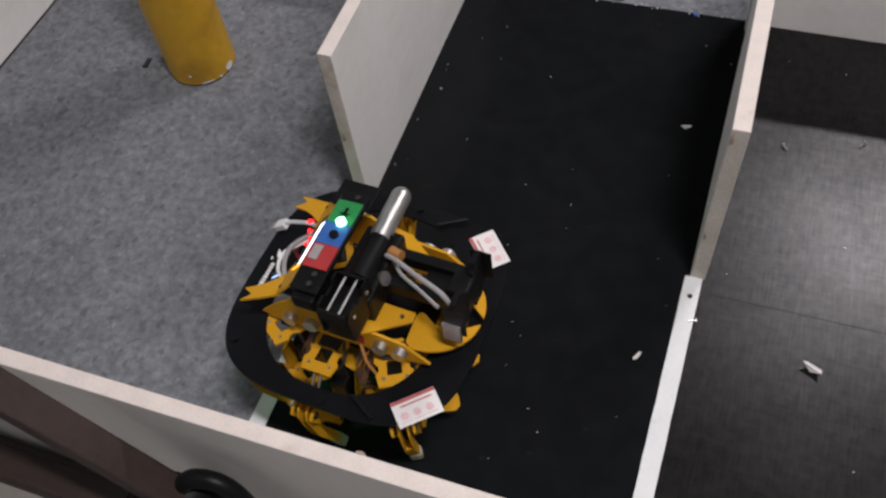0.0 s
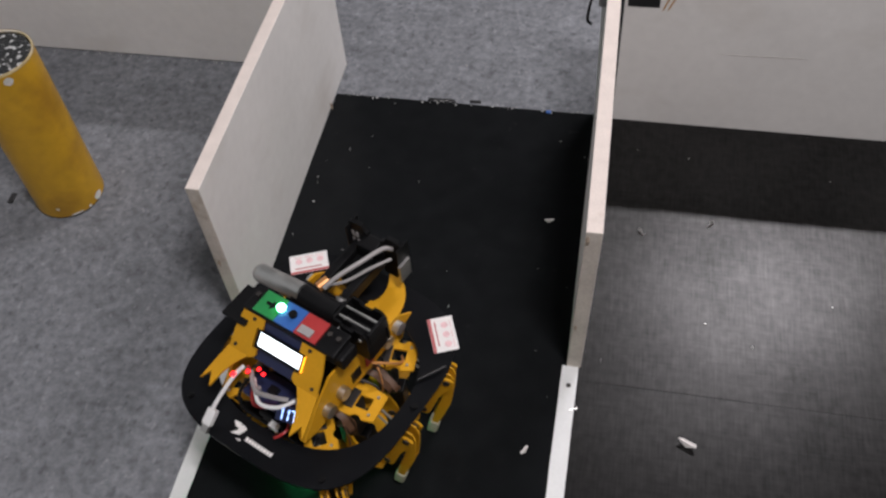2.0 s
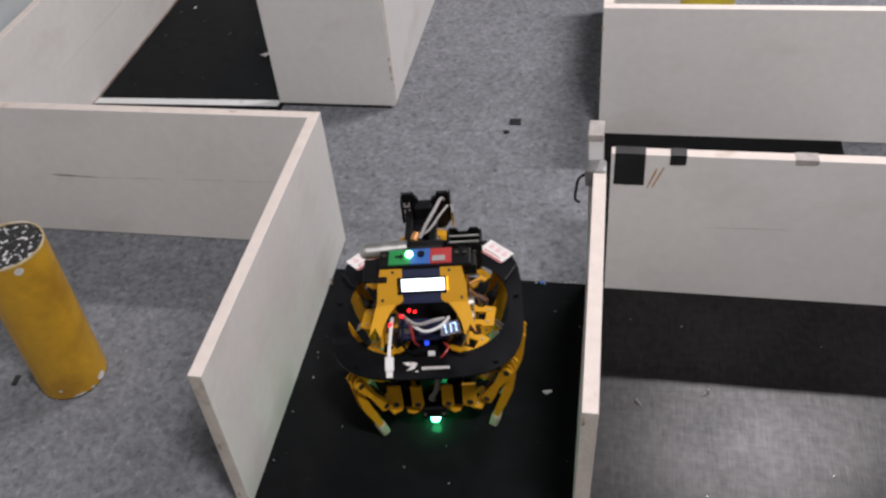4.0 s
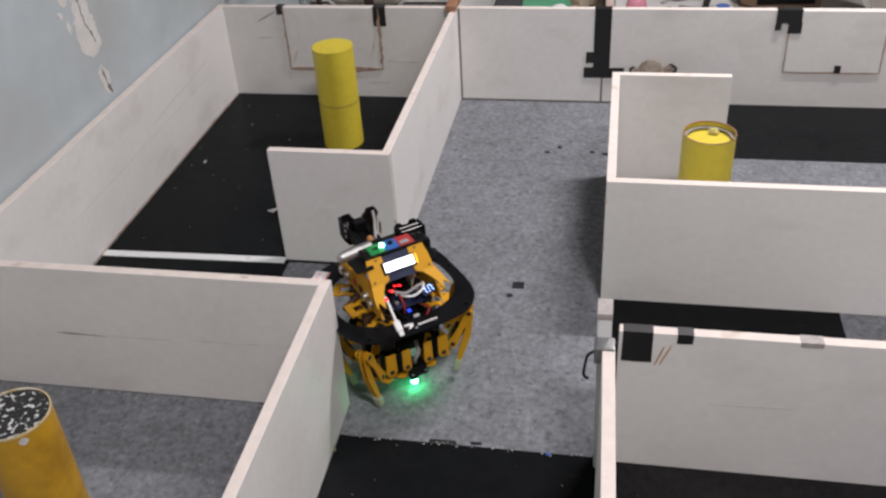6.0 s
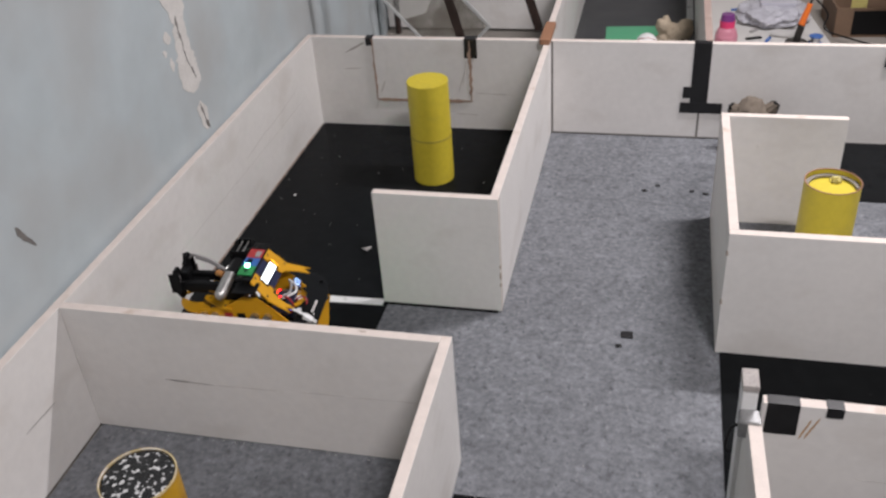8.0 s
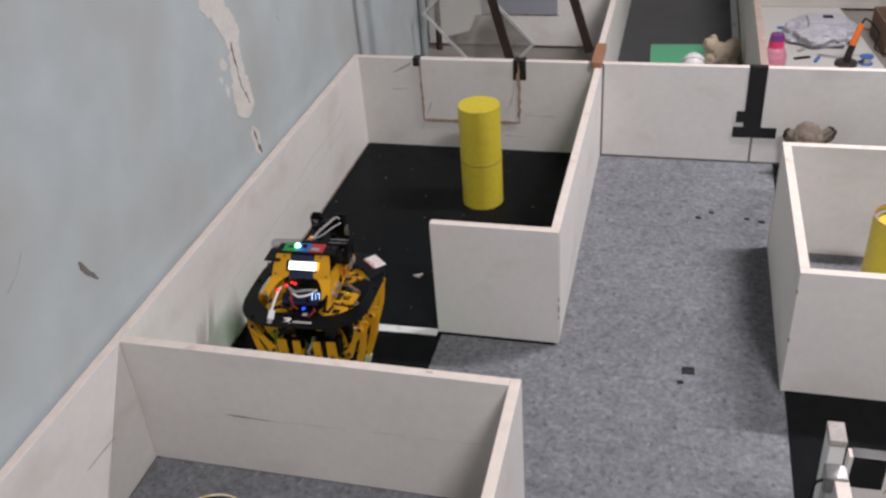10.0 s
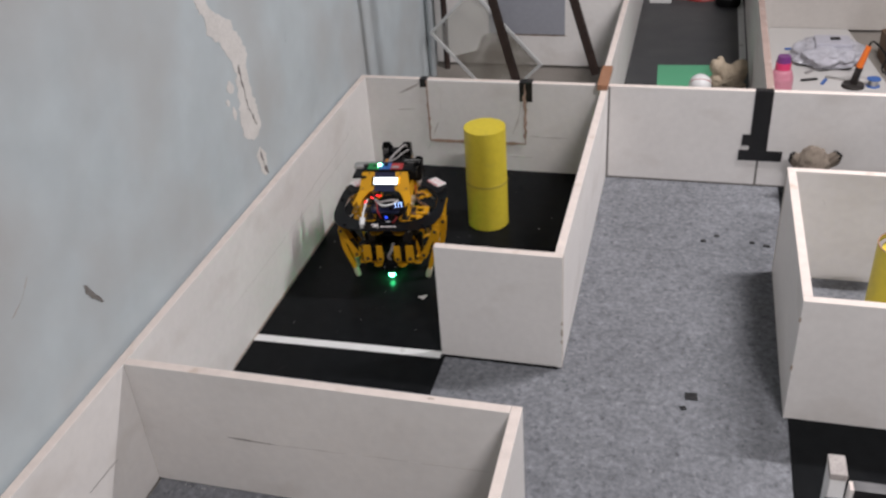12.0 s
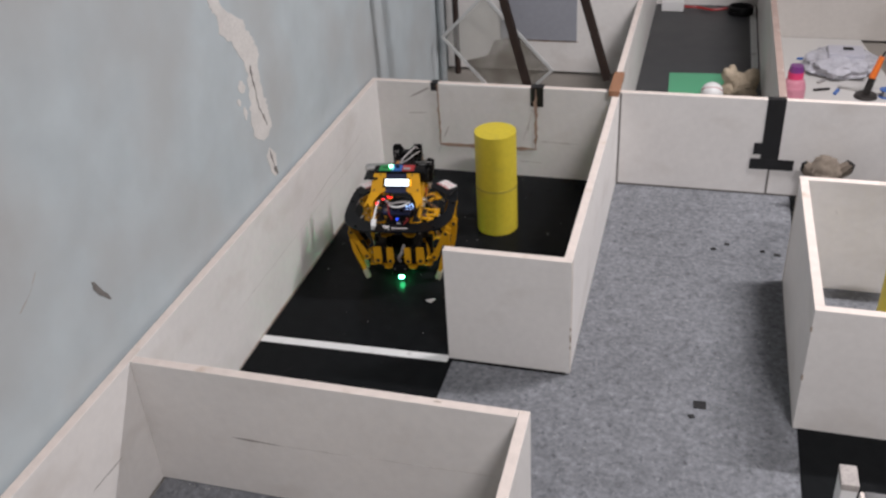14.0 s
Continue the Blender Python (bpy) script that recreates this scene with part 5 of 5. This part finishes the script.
add_cyl(bm, m @ Vector((0.0, 0.002, 0.003)), m @ Vector((0.0, 0.002, 0.006)), 0.005, seg=14)
part("lens", bm, BLACK, bar)
for x in (-0.053, 0.050, 0.062):
    bm = bmesh.new()
    add_cyl(bm, m @ Vector((x, 0.004, 0)), m @ Vector((x, 0.004, 0.003)), 0.003, seg=10)
    part("bolt", bm, DARK_METAL, bar)

bm = bmesh.new()
add_box(bm, -0.083, -0.048, -0.058, -0.012, 0.2855, 0.2895, bevel=0.0015)
side_plate = part("side_plate", bm, BLACK, bar, "flat black plate under the bar's end")
bm = bmesh.new()
add_box(bm, 0.046, 0.0785, -0.040, -0.014, 0.276, 0.2955, bevel=0.003)
part("end_block", bm, BLACK, bar)
bm = bmesh.new()
add_cyl(bm, (0.016, 0.030, 0.272), (0.016, 0.036, 0.276), 0.008, seg=20)
part("steel_hub", bm, STEEL, robot, "small steel hub", smooth=True)
for s in (-1, 1):
    bm = bmesh.new()
    add_cyl(bm, (s * 0.118, 0.030, PZ + 0.004), (s * 0.136, 0.062, PZ + 0.005), 0.0022, seg=8)
    part("feeler", bm, BLACK, robot, "thin black feeler rod")
# steel canister
bm = bmesh.new()
add_cyl(bm, (-0.022, 0.013, 0.286), (-0.082, 0.011, 0.284), 0.0115, seg=28)
bmesh.ops.create_uvsphere(bm, u_segments=24, v_segments=12, radius=0.0115, matrix=Matrix.Translation((-0.082, 0.011, 0.284)))
part("canister", bm, STEEL, robot, "small silver metal canister", smooth=True)
bm = bmesh.new()
add_cyl(bm, (0.030, 0.013, 0.281), (-0.030, 0.013, 0.281), 0.0135, seg=24)
part("canister_holder", bm, BLACK, robot, smooth=True)

# head servo on the right with its horn and screws
bm = bmesh.new()
add_box(bm, 0.040, 0.084, -0.004, 0.030, 0.250, 0.282, bevel=0.003)
servo = part("lift_servo", bm, BLACK, robot, "black servo in an open bracket with steel pins")
for y in (-0.0055, 0.0285):
    bm = bmesh.new()
    side = [(0.036, 0.258), (0.086, 0.258), (0.086, 0.296), (0.081, 0.304), (0.070, 0.304), (0.066, 0.297), (0.054, 0.297), (0.050, 0.304), (0.040, 0.304), (0.036, 0.297)]
    add_prism(bm, side, 0.0, 0.003, Matrix(((1, 0, 0, 0), (0, 0, 1, y), (0, 1, 0, 0), (0, 0, 0, 1))))
    part("bracket_cheek", bm, BLACK, servo)
for x0, x1 in ((0.0835, 0.0875), (0.0365, 0.0400)):
    bm = bmesh.new()
    add_box(bm, x0, x1, -0.0022, 0.0282, 0.284, 0.303, bevel=0.001)
    part("bracket_end", bm, BLACK, servo)
for y in (0.006, 0.019):
    bm = bmesh.new()
    add_cyl(bm, (0.0402, y, 0.2985), (0.0834, y, 0.2985), 0.0015, seg=8)
    part("pin", bm, STEEL, servo)
for x in (0.046, 0.076):
    for y in (-0.0055, 0.0315):
        bm = bmesh.new()
        add_cyl(bm, (x, y - 0.0012, 0.290), (x, y + 0.0012, 0.290), 0.0024, seg=10)
        part("screw", bm, STEEL, servo)
bm = bmesh.new()
add_box(bm, -0.040, 0.050, -0.010, 0.034, 0.238, 0.280, bevel=0.004)
part("neck_block", bm, BLACK, robot)

# gripper
for x0, x1 in ((-0.030, -0.018), (0.006, 0.018)):
    bm = bmesh.new()
    add_box(bm, x0, x1, 0.018, 0.118, 0.252, 0.270, bevel=0.002)
    part("gripper_arm", bm, BLACK, robot, "black gripper arm")
bm = bmesh.new()
add_box(bm, -0.018, 0.006, 0.070, 0.112, 0.238, 0.262, bevel=0.002)
part("gripper_servo", bm, BLACK, robot)
for s in (-1, 1):
    bm = bmesh.new()
    x0, x1 = (-0.036, -0.010) if s < 0 else (0.010, 0.039)
    xo, xi = (x0, x1) if s < 0 else (x1, x0)
    claw = [(xo - s * 0.010, 0.230), (xo, 0.246), (xo, 0.296), (xo - s * 0.003, 0.300), (xo - s * 0.019, 0.300), (xo - s * 0.023, 0.292), (xi, 0.289), (xi, 0.230)]
    claw = claw if s > 0 else claw[::-1]
    m = Matrix(((1, 0, 0, 0), (0, 0, 1, 0.122), (0, 1, 0, 0), (0, 0, 0, 1)))
    add_prism(bm, claw, -0.003, 0.003, m)
    c = part("claw", bm, BLACK, robot, "black flat gripper claw")
    bm = bmesh.new()
    xe = x0 if s < 0 else x1
    add_box(bm, xe - 0.001, xe + 0.001, 0.112, 0.135, 0.250, 0.294, bevel=0.0005)
    part("claw_cheek", bm, BLACK, c)
    if s < 0:
        bm = bmesh.new()
        for z in (0.276, 0.263, 0.250):
            add_box(bm, -0.033, -0.023, 0.1178, 0.1188, z, z + 0.003)
            add_box(bm, -0.033, -0.030, 0.1178, 0.1188, z + 0.003, z + 0.0085)
            add_box(bm, -0.026, -0.023, 0.1178, 0.1188, z + 0.003, z + 0.0085)
        part("claw_slots", bm, GREY_WIRE, c, "pale slots cut in the claw")
    else:
        bm = bmesh.new()
        add_box(bm, 0.0400, 0.0435, 0.110, 0.130, 0.240, 0.268)
        part("gripper_pad", bm, STEEL, c, "silver gripper pad")
bm = bmesh.new()
add_box(bm, -0.0155, 0.0115, 0.104, 0.126, 0.240, 0.284, bevel=0.003)
part("gripper_hub", bm, BLACK, robot)
# crescent bumper on the right front and its mate
for s in (-1, 1):
    bm = bmesh.new()
    arc = [(s * (0.004 + 0.052 * math.sin(a)), 0.074 + 0.060 * math.cos(a)) for a in [k * math.pi / 2 / 12 for k in range(13)]]
    hollow = smooth_line([(0.050, 0.066, 0), (0.012, 0.066, 0), (0.021, 0.090, 0), (0.018, 0.112, 0), (0.004, 0.134, 0)], 5)[:-1]
    poly = arc + [(s * p.x, p.y) for p in hollow]
    add_prism(bm, poly if s < 0 else poly[::-1], 0.214, 0.217)
    part("bumper", bm, YELLOW, robot, "yellow crescent bumper plate")

# wires
WIRES = (("grey_cable", [(-0.004, 0.030, 0.288), (0.004, 0.048, 0.296), (0.016, 0.075, 0.300), (0.026, 0.104, 0.300), (0.030, 0.116, 0.290)], 0.0028, GREY_WIRE),
         ("grey_cable", [(-0.010, 0.034, 0.284), (0.010, 0.052, 0.286), (0.024, 0.080, 0.288), (0.036, 0.106, 0.286)], 0.002, GREY_WIRE),
         ("white_cable", [(-0.045, -0.080, 0.236), (-0.046, -0.096, 0.236), (-0.0485, -0.122, 0.224), (-0.049, -0.138, 0.215)], 0.0026, WHITE_PLASTIC),
         ("white_cable", [(-0.030, -0.082, 0.242), (-0.010, -0.098, 0.240), (0.012, -0.096, 0.243), (0.030, -0.088, 0.240)], 0.0028, GREY_WIRE),
         ("white_cable", [(-0.024, -0.086, 0.236), (0.000, -0.106, 0.234), (0.024, -0.100, 0.236), (0.036, -0.084, 0.238)], 0.0024, WHITE_PLASTIC),
         ("red_wire", [(-0.012, -0.092, 0.190), (-0.016, -0.104, 0.214), (-0.020, -0.092, 0.238), (-0.036, -0.080, 0.244)], 0.0022, RED_PLASTIC),
         ("red_wire", [(0.016, -0.112, 0.182), (0.024, -0.118, 0.194), (0.032, -0.108, 0.200), (0.026, -0.094, 0.196)], 0.0018, RED_PLASTIC),
         ("brown_wire", [(0.058, 0.012, 0.205), (0.078, 0.030, 0.196), (0.082, 0.046, 0.180), (0.070, 0.060, 0.165)], 0.0018, COPPER),
         ("brown_wire", [(0.056, -0.010, 0.200), (0.080, 0.000, 0.185), (0.084, -0.010, 0.165), (0.070, -0.020, 0.15)], 0.0018, DARK_METAL),
         ("black_wire", [(-0.026, -0.070, 0.236), (-0.034, -0.100, 0.226), (-0.028, -0.112, 0.205), (-0.010, -0.104, 0.185)], 0.002, BLACK))
for name, pts, r, mat in WIRES:
    bm = bmesh.new()
    add_tube(bm, pts, r)
    part(name, bm, mat, robot, smooth=True)
bm = bmesh.new()
add_cyl(bm, (-0.014, 0.030, 0.282), (-0.010, 0.044, 0.284), 0.0062, seg=14)
part("copper_connector", bm, COPPER, robot, "orange copper connector", smooth=True)
bm = bmesh.new()
add_box(bm, -0.006, 0.006, -0.010, 0.010, -0.004, 0.004, pose(-0.049, -0.142, 0.209, 35, 0, 0), bevel=0.0015)
plug = part("usb_plug", bm, WHITE_PLASTIC, robot, "white plug hanging on a short cable")
bm = bmesh.new()
add_box(bm, -0.0045, 0.0045, -0.019, -0.010, -0.002, 0.002, pose(-0.049, -0.142, 0.209, 35, 0, 0))
part("plug_shell", bm, STEEL, plug)
for x, y, z, r in ((-0.047, -0.095, 0.238, 0.0028), (-0.020, -0.078, 0.248, 0.0018), (-0.012, -0.080, 0.247, 0.0018), (-0.031, -0.086, 0.245, 0.002)):
    bm = bmesh.new()
    add_box(bm, x - r, x + r, y - r, y + r, z - 0.001, z + 0.0012)
    part("red_light", bm, RED_GLOW, robot, "red glowing light")
bm = bmesh.new()
m = pose(0.037, -0.100, 0.232, 40, 0, 12)
add_box(bm, -0.014, 0.014, -0.009, 0.009, -0.004, 0.0, m)
meter = part("voltage_meter", bm, NAVY, robot, "small meter with blue-white digits")
bm = bmesh.new()
for k, segs in enumerate(("bc", "bc", "abc")):
    x = -0.008 + 0.0075 * k
    add_box(bm, x + 0.001, x + 0.0024, -0.006, -0.0006, 0.0003, 0.0008, m)
    add_box(bm, x + 0.001, x + 0.0024, 0.0006, 0.006, 0.0003, 0.0008, m)
    if "a" in segs:
        add_box(bm, x - 0.003, x + 0.001, 0.0052, 0.0066, 0.0003, 0.0008, m)
part("digits", bm, DIGIT_GLOW, meter)

# loose servo leads inside the ring
random.seed(8)


def add_band(bm, pts, across, width, thick=0.0008):
    """A flat ribbon along a smooth line, its width laid along `across`."""
    line = smooth_line(pts, 8)
    w = Vector(across).normalized() * width / 2
    rows = []
    for i, p in enumerate(line):
        d = (line[min(i + 1, len(line) - 1)] - line[max(i - 1, 0)]).normalized()
        up = d.cross(w).normalized() * thick / 2
        rows.append([bm.verts.new(q) for q in (p - w - up, p + w - up, p + w + up, p - w + up)])
    for a, b in zip(rows, rows[1:]):
        for k in range(4):
            bm.faces.new((a[k], a[(k + 1) % 4], b[(k + 1) % 4], b[k]))
    bm.faces.new(rows[0])
    bm.faces.new(rows[-1][::-1])


for s in (-1, 1):
    for y0, y1, top, reach in ((-0.050, -0.052, 0.182, 0.078), (0.012, 0.016, 0.184, 0.084), (0.026, 0.022, 0.180, 0.090)):
        bm = bmesh.new()
        add_band(bm, [(s * 0.050, y0, 0.176), (s * 0.060, y0 + 0.3 * (y1 - y0), top), (s * 0.072, y0 + 0.7 * (y1 - y0), top - 0.008), (s * reach, y1, 0.158), (s * (reach - 0.010), y1 + 0.004, 0.140)],
                 (0.25 * s, 1, 0.1), 0.0080)
        part("servo_ribbon", bm, BROWN_RIBBON, robot, "flat brown servo ribbon cable")
    for y0 in (-0.058, -0.044, 0.016, 0.030):
        pts = [(s * 0.050, y0, 0.174), (s * random.uniform(0.058, 0.064), y0 + random.uniform(-0.008, 0.008), random.uniform(0.178, 0.188)),
               (s * random.uniform(0.072, 0.080), y0 + random.uniform(-0.012, 0.012), random.uniform(0.158, 0.170)), (s * random.uniform(0.07, 0.078), y0 + random.uniform(-0.012, 0.012), 0.135)]
        bm = bmesh.new()
        add_tube(bm, pts, random.uniform(0.0010, 0.0015))
        part("servo_lead", bm, random.choice((BROWN_RIBBON, BLACK, COPPER, BROWN_RIBBON)), robot, smooth=True)
    for y, z in ((-0.088, 0.150), (-0.05, 0.151), (0.0, 0.151), (0.05, 0.151), (0.085, 0.150)):
        bm = bmesh.new()
        add_cyl(bm, (s * 0.056, y, z - 0.003), (s * 0.056, y, z + 0.003), 0.0035, seg=10)
        part("deck_screw", bm, STEEL, robot)
bm = bmesh.new()
add_box(bm, -0.003, 0.003, -0.090, -0.084, 0.187, 0.190)
part("blue_light", bm, glow("blue_led", (0.03, 0.08, 1.0), 1.4), robot, "small blue light")
bm = bmesh.new()
add_box(bm, -0.040, 0.036, -0.098, -0.060, 0.206, 0.212, bevel=0.001)
board = part("controller_board", bm, NAVY, robot, "dark controller board under the screen")
for x, y, w, h in ((-0.030, -0.090, 0.010, 0.006), (-0.012, -0.084, 0.012, 0.010), (0.010, -0.090, 0.008, 0.008), (0.024, -0.080, 0.006, 0.012)):
    bm = bmesh.new()
    add_box(bm, x, x + w, y, y + h, 0.2122, 0.218, bevel=0.0006)
    part("component", bm, random.choice((BLACK, STEEL, WHITE_PLASTIC)), board)

# servo brackets with round ends at the tail
for s in (-1, 1):
    for x, z, r in ((0.023, 0.074, 0.009), (0.056, 0.076, 0.011)):
        bm = bmesh.new()
        prof = [(r * math.cos(a), r * math.sin(a)) for a in [math.pi + k * math.pi / 10 for k in range(11)]] + [(r * 0.9, 0.040), (-r * 0.9, 0.040)]
        add_prism(bm, prof, -0.002, 0.002, pose(s * x, -0.106, z, 90, 0, 0))
        tail = part("tail_bracket", bm, YELLOW, robot, "yellow servo bracket with a round end")
        bm = bmesh.new()
        add_cyl(bm, (s * x, -0.106, z), (s * x, -0.1095, z), 0.005, seg=14)
        part("joint_screw", bm, DARK_METAL, tail)
        bm = bmesh.new()
        add_box(bm, s * (x + (0.015 if x < 0.04 else -0.015)) - 0.0065, s * (x + (0.015 if x < 0.04 else -0.015)) + 0.0065, -0.1035, -0.080, z - 0.010, z + 0.034, bevel=0.001)
        part("servo", bm, BLACK, tail)
# legs: built along +x from the hip, then turned to their bearing


def servo_block(bm, x0, x1, y0, y1, z0, z1, m):
    add_box(bm, x0, x1, y0, y1, z0, z1, m, bevel=0.0012)


def leg_frame(bm, m):
    """A square yellow bracket with an opening and clipped, scalloped edges."""
    out = [(-0.026, -0.011), (-0.015, -0.0185), (-0.003, -0.0185), (0.001, -0.015), (0.006, -0.015), (0.010, -0.0185), (0.023, -0.016),
           (0.023, 0.016), (0.010, 0.0185), (0.006, 0.015), (0.001, 0.015), (-0.003, 0.0185), (-0.015, 0.0185), (-0.026, 0.011)]
    inn = [(-0.004, -0.006), (-0.003, -0.0072), (0.000, -0.0072), (0.003, -0.0072), (0.006, -0.0072), (0.0105, -0.0072), (0.0115, -0.006),
           (0.0115, 0.006), (0.0105, 0.0072), (0.006, 0.0072), (0.003, 0.0072), (0.000, 0.0072), (-0.003, 0.0072), (-0.004, 0.006)]
    add_ring(bm, out, inn, -0.0015, 0.0015, m)


HIPS = {"front_right": (0.044, 0.042, 30), "middle_right": (0.048, -0.028, 0), "rear_right": (0.036, -0.068, -32),
        "front_left": (-0.044, 0.042, 150), "middle_left": (-0.048, -0.028, 180), "rear_left": (-0.036, -0.068, 212)}
legs = {}


def make_leg(hx, hy, bearing):
    bm = bmesh.new()
    add_box(bm, -0.012, 0.030, -0.010, 0.010, -0.028, 0.018, bevel=0.0015)
    leg = part("leg", bm, BLACK, robot, "jointed yellow leg with black servos and rubber foot")
    leg.matrix_basis = pose(hx, hy, 0.088, 0, 0, bearing)
    for x, z in ((0.026, 0.088), (0.022, -0.034)):
        bm = bmesh.new()
        leg_frame(bm, pose(x, 0, z) @ Matrix.Diagonal((1.15, 1.15, 1, 1)))
        frame_part = part("coxa_bracket", bm, YELLOW, leg)
        for y in (-0.0125, 0.0125):
            bm = bmesh.new()
            add_cyl(bm, (x + 0.017, y, z + 0.0015), (x + 0.017, y, z + 0.0028), 0.002, seg=8)
            part("screw", bm, STEEL, frame_part)
    bm = bmesh.new()
    add_box(bm, 0.002, 0.0205, -0.0125, 0.0125, 0.018, 0.0915, bevel=0.001)
    part("coxa_servo", bm, DARK_METAL, leg)
    for y in (-0.004, 0.004):
        bm = bmesh.new()
        add_cyl(bm, (0.050, y, 0.080), (0.064, y, 0.066), 0.0016, seg=8)
        part("pin", bm, STEEL, leg)
    # upright hip cheeks with round lower ends
    for y in (-0.0165, 0.0165):
        bm = bmesh.new()
        poly = [(0.012, 0.018), (0.004, 0.018), (0.000, -0.010), (0.002, -0.030), (0.008, -0.038), (0.018, -0.038), (0.024, -0.030), (0.022, -0.010)]
        add_prism(bm, poly, -0.0015, 0.0015, Matrix.Translation((0, y, 0)) @ pose(0, 0, 0, 90, 0, 0))
        part("hip_cheek", bm, YELLOW, leg)
        bm = bmesh.new()
        add_cyl(bm, (0.013, y - 0.003, -0.027), (0.013, y + 0.003, -0.027), 0.0055, seg=12)
        part("joint_screw", bm, DARK_METAL, leg)
    # femur: two yellow links rising outward to the knee
    knee, low = Vector((0.090, 0, 0.062)), Vector((0.056, 0, -0.012))
    d = knee - low
    ang = math.degrees(math.atan2(d.z, d.x))
    for y in (-0.0120, 0.0120):
        bm = bmesh.new()
        L = d.length
        poly = [(-0.009, -0.005), (-0.005, -0.009), (0.005, -0.009), (L * 0.5, -0.0055), (L - 0.005, -0.009), (L + 0.005, -0.007), (L + 0.008, 0.0), (L + 0.005, 0.007), (L - 0.005, 0.009), (L * 0.5, 0.0055), (0.005, 0.009), (-0.005, 0.009), (-0.009, 0.005)]
        m = Matrix.Translation((low.x, y, low.z)) @ pose(0, 0, 0, 0, -ang, 0) @ pose(0, 0, 0, 90, 0, 0)
        add_prism(bm, poly, -0.0015, 0.0015, m)
        part("femur_link", bm, YELLOW, leg)
        for c in (low, knee):
            bm = bmesh.new()
            add_cyl(bm, (c.x, y - 0.003, c.z), (c.x, y + 0.003, c.z), 0.0045, seg=12)
            part("joint_screw", bm, DARK_METAL, leg)
    bm = bmesh.new()
    add_box(bm, 0.010, 0.038, -0.0100, 0.0100, -0.010, 0.010, Matrix.Translation(low) @ pose(0, 0, 0, 0, -ang, 0), bevel=0.0015)
    part("femur_servo", bm, BLACK, leg)
    # tibia: curved blade down to the foot
    bm = bmesh.new()
    blade = [(0.080, 0.062), (0.087, 0.072), (0.094, 0.069), (0.098, 0.058), (0.0955, 0.030), (0.091, 0.000), (0.081, -0.030), (0.070, -0.060), (0.061, -0.060), (0.068, -0.030), (0.077, 0.000), (0.084, 0.030)]
    m = pose(0, 0, 0, 90, 0, 0)
    add_prism(bm, blade, -0.0062, -0.0040, m)
    add_prism(bm, blade, 0.0040, 0.0062, m)
    add_prism(bm, [(0.0785, 0.004), (0.0905, 0.004), (0.0695, -0.060), (0.0625, -0.060)], -0.0038, 0.0038, m)
    part("tibia", bm, YELLOW, leg)
    bm = bmesh.new()
    add_box(bm, -0.0070, 0.0070, -0.0080, 0.0080, -0.015, 0.014, pose(0.0625, 0, -0.0715, 0, 14, 0), bevel=0.004)
    part("rubber_foot", bm, RUBBER, leg, "grey rubber foot")
    return leg


for key, (hx, hy, bearing) in HIPS.items():
    legs[key] = make_leg(hx, hy, bearing)

# ---- movement ----
ROBOT_ROWS = (
    (0.0, 0.151, -1.329, -3.5), (0.5, 0.184, -1.293, -3.6), (0.8, 0.210, -1.294, 14.7), (1.0, 0.210, -1.279, 25.8),
    (1.2, 0.192, -1.245, 29.0), (1.4, 0.190, -1.232, 43.2), (1.5, 0.194, -1.231, 51.3), (1.6, 0.195, -1.231, 63.1), (1.8, 0.192, -1.227, 83.4),
    (2.0, 0.197, -1.222, 66.7), (2.2, 0.200, -1.230, 48.5), (2.5, 0.232, -1.183, 50.2), (2.7, 0.255, -1.137, 63.6),
    (3.0, 0.266, -1.087, 82.2), (3.5, 0.261, -0.952, 94.9), (4.2, 0.240, -0.749, 100.1), (4.8, 0.215, -0.58, 103.0),
    (5.4, 0.160, -0.43, 112.0), (5.9, 0.085, -0.35, 126.0), (6.3, 0.005, -0.322, 143.0), (6.5, -0.043, -0.321, 160.0), (7.0, -0.166, -0.310, 177.8),
    (7.5, -0.315, -0.309, 182.8), (8.1, -0.494, -0.308, 184.5), (8.5, -0.556, -0.311, 170.0), (8.7, -0.545, -0.305, 150.0), (8.9, -0.545, -0.308, 130.0),
    (9.0, -0.545, -0.309, 121.3), (9.2, -0.545, -0.303, 99.5), (9.7, -0.53, -0.20, 92.0), (10.5, -0.505, 0.03, 93.0),
    (11.3, -0.492, 0.253, 96.0), (11.5, -0.496, 0.309, 96.0), (11.8, -0.502, 0.362, 96.8), (12.0, -0.504, 0.372, 97.3), (12.5, -0.503, 0.376, 98.0), (14.0, -0.502, 0.377, 98.2))


def motions():
    walk(robot, [(t, pose(x, y, 0.0035, 0, 0, heading - 90)) for t, x, y, heading in ROBOT_ROWS])
    # tripod gait until it stands still
    for key, (hx, hy, bearing) in HIPS.items():
        phase = 0.0 if key in ("front_right", "middle_left", "rear_right") else math.pi
        side = 1 if key.endswith("right") else -1
        rows = []
        for i in range(0, 95):
            t = i * 0.125
            a = 2 * math.pi * t / 0.75 + phase
            tuck = side * (24 if key.startswith("rear") else 0) * min(1.0, max(0.0, (t - 9.2) / 1.5))
            rows.append((t, pose(hx, hy, 0.088 + max(0.0, 0.012 * math.cos(a)), 0, 0, bearing + tuck + side * 9 * math.sin(a))))
        tuck = side * (24 if key.startswith("rear") else 0)
        rows += [(12.0, pose(hx, hy, 0.088, 0, 0, bearing + tuck)), (14.0, pose(hx, hy, 0.088, 0, 0, bearing + tuck))]
        walk(legs[key], rows)


motions()
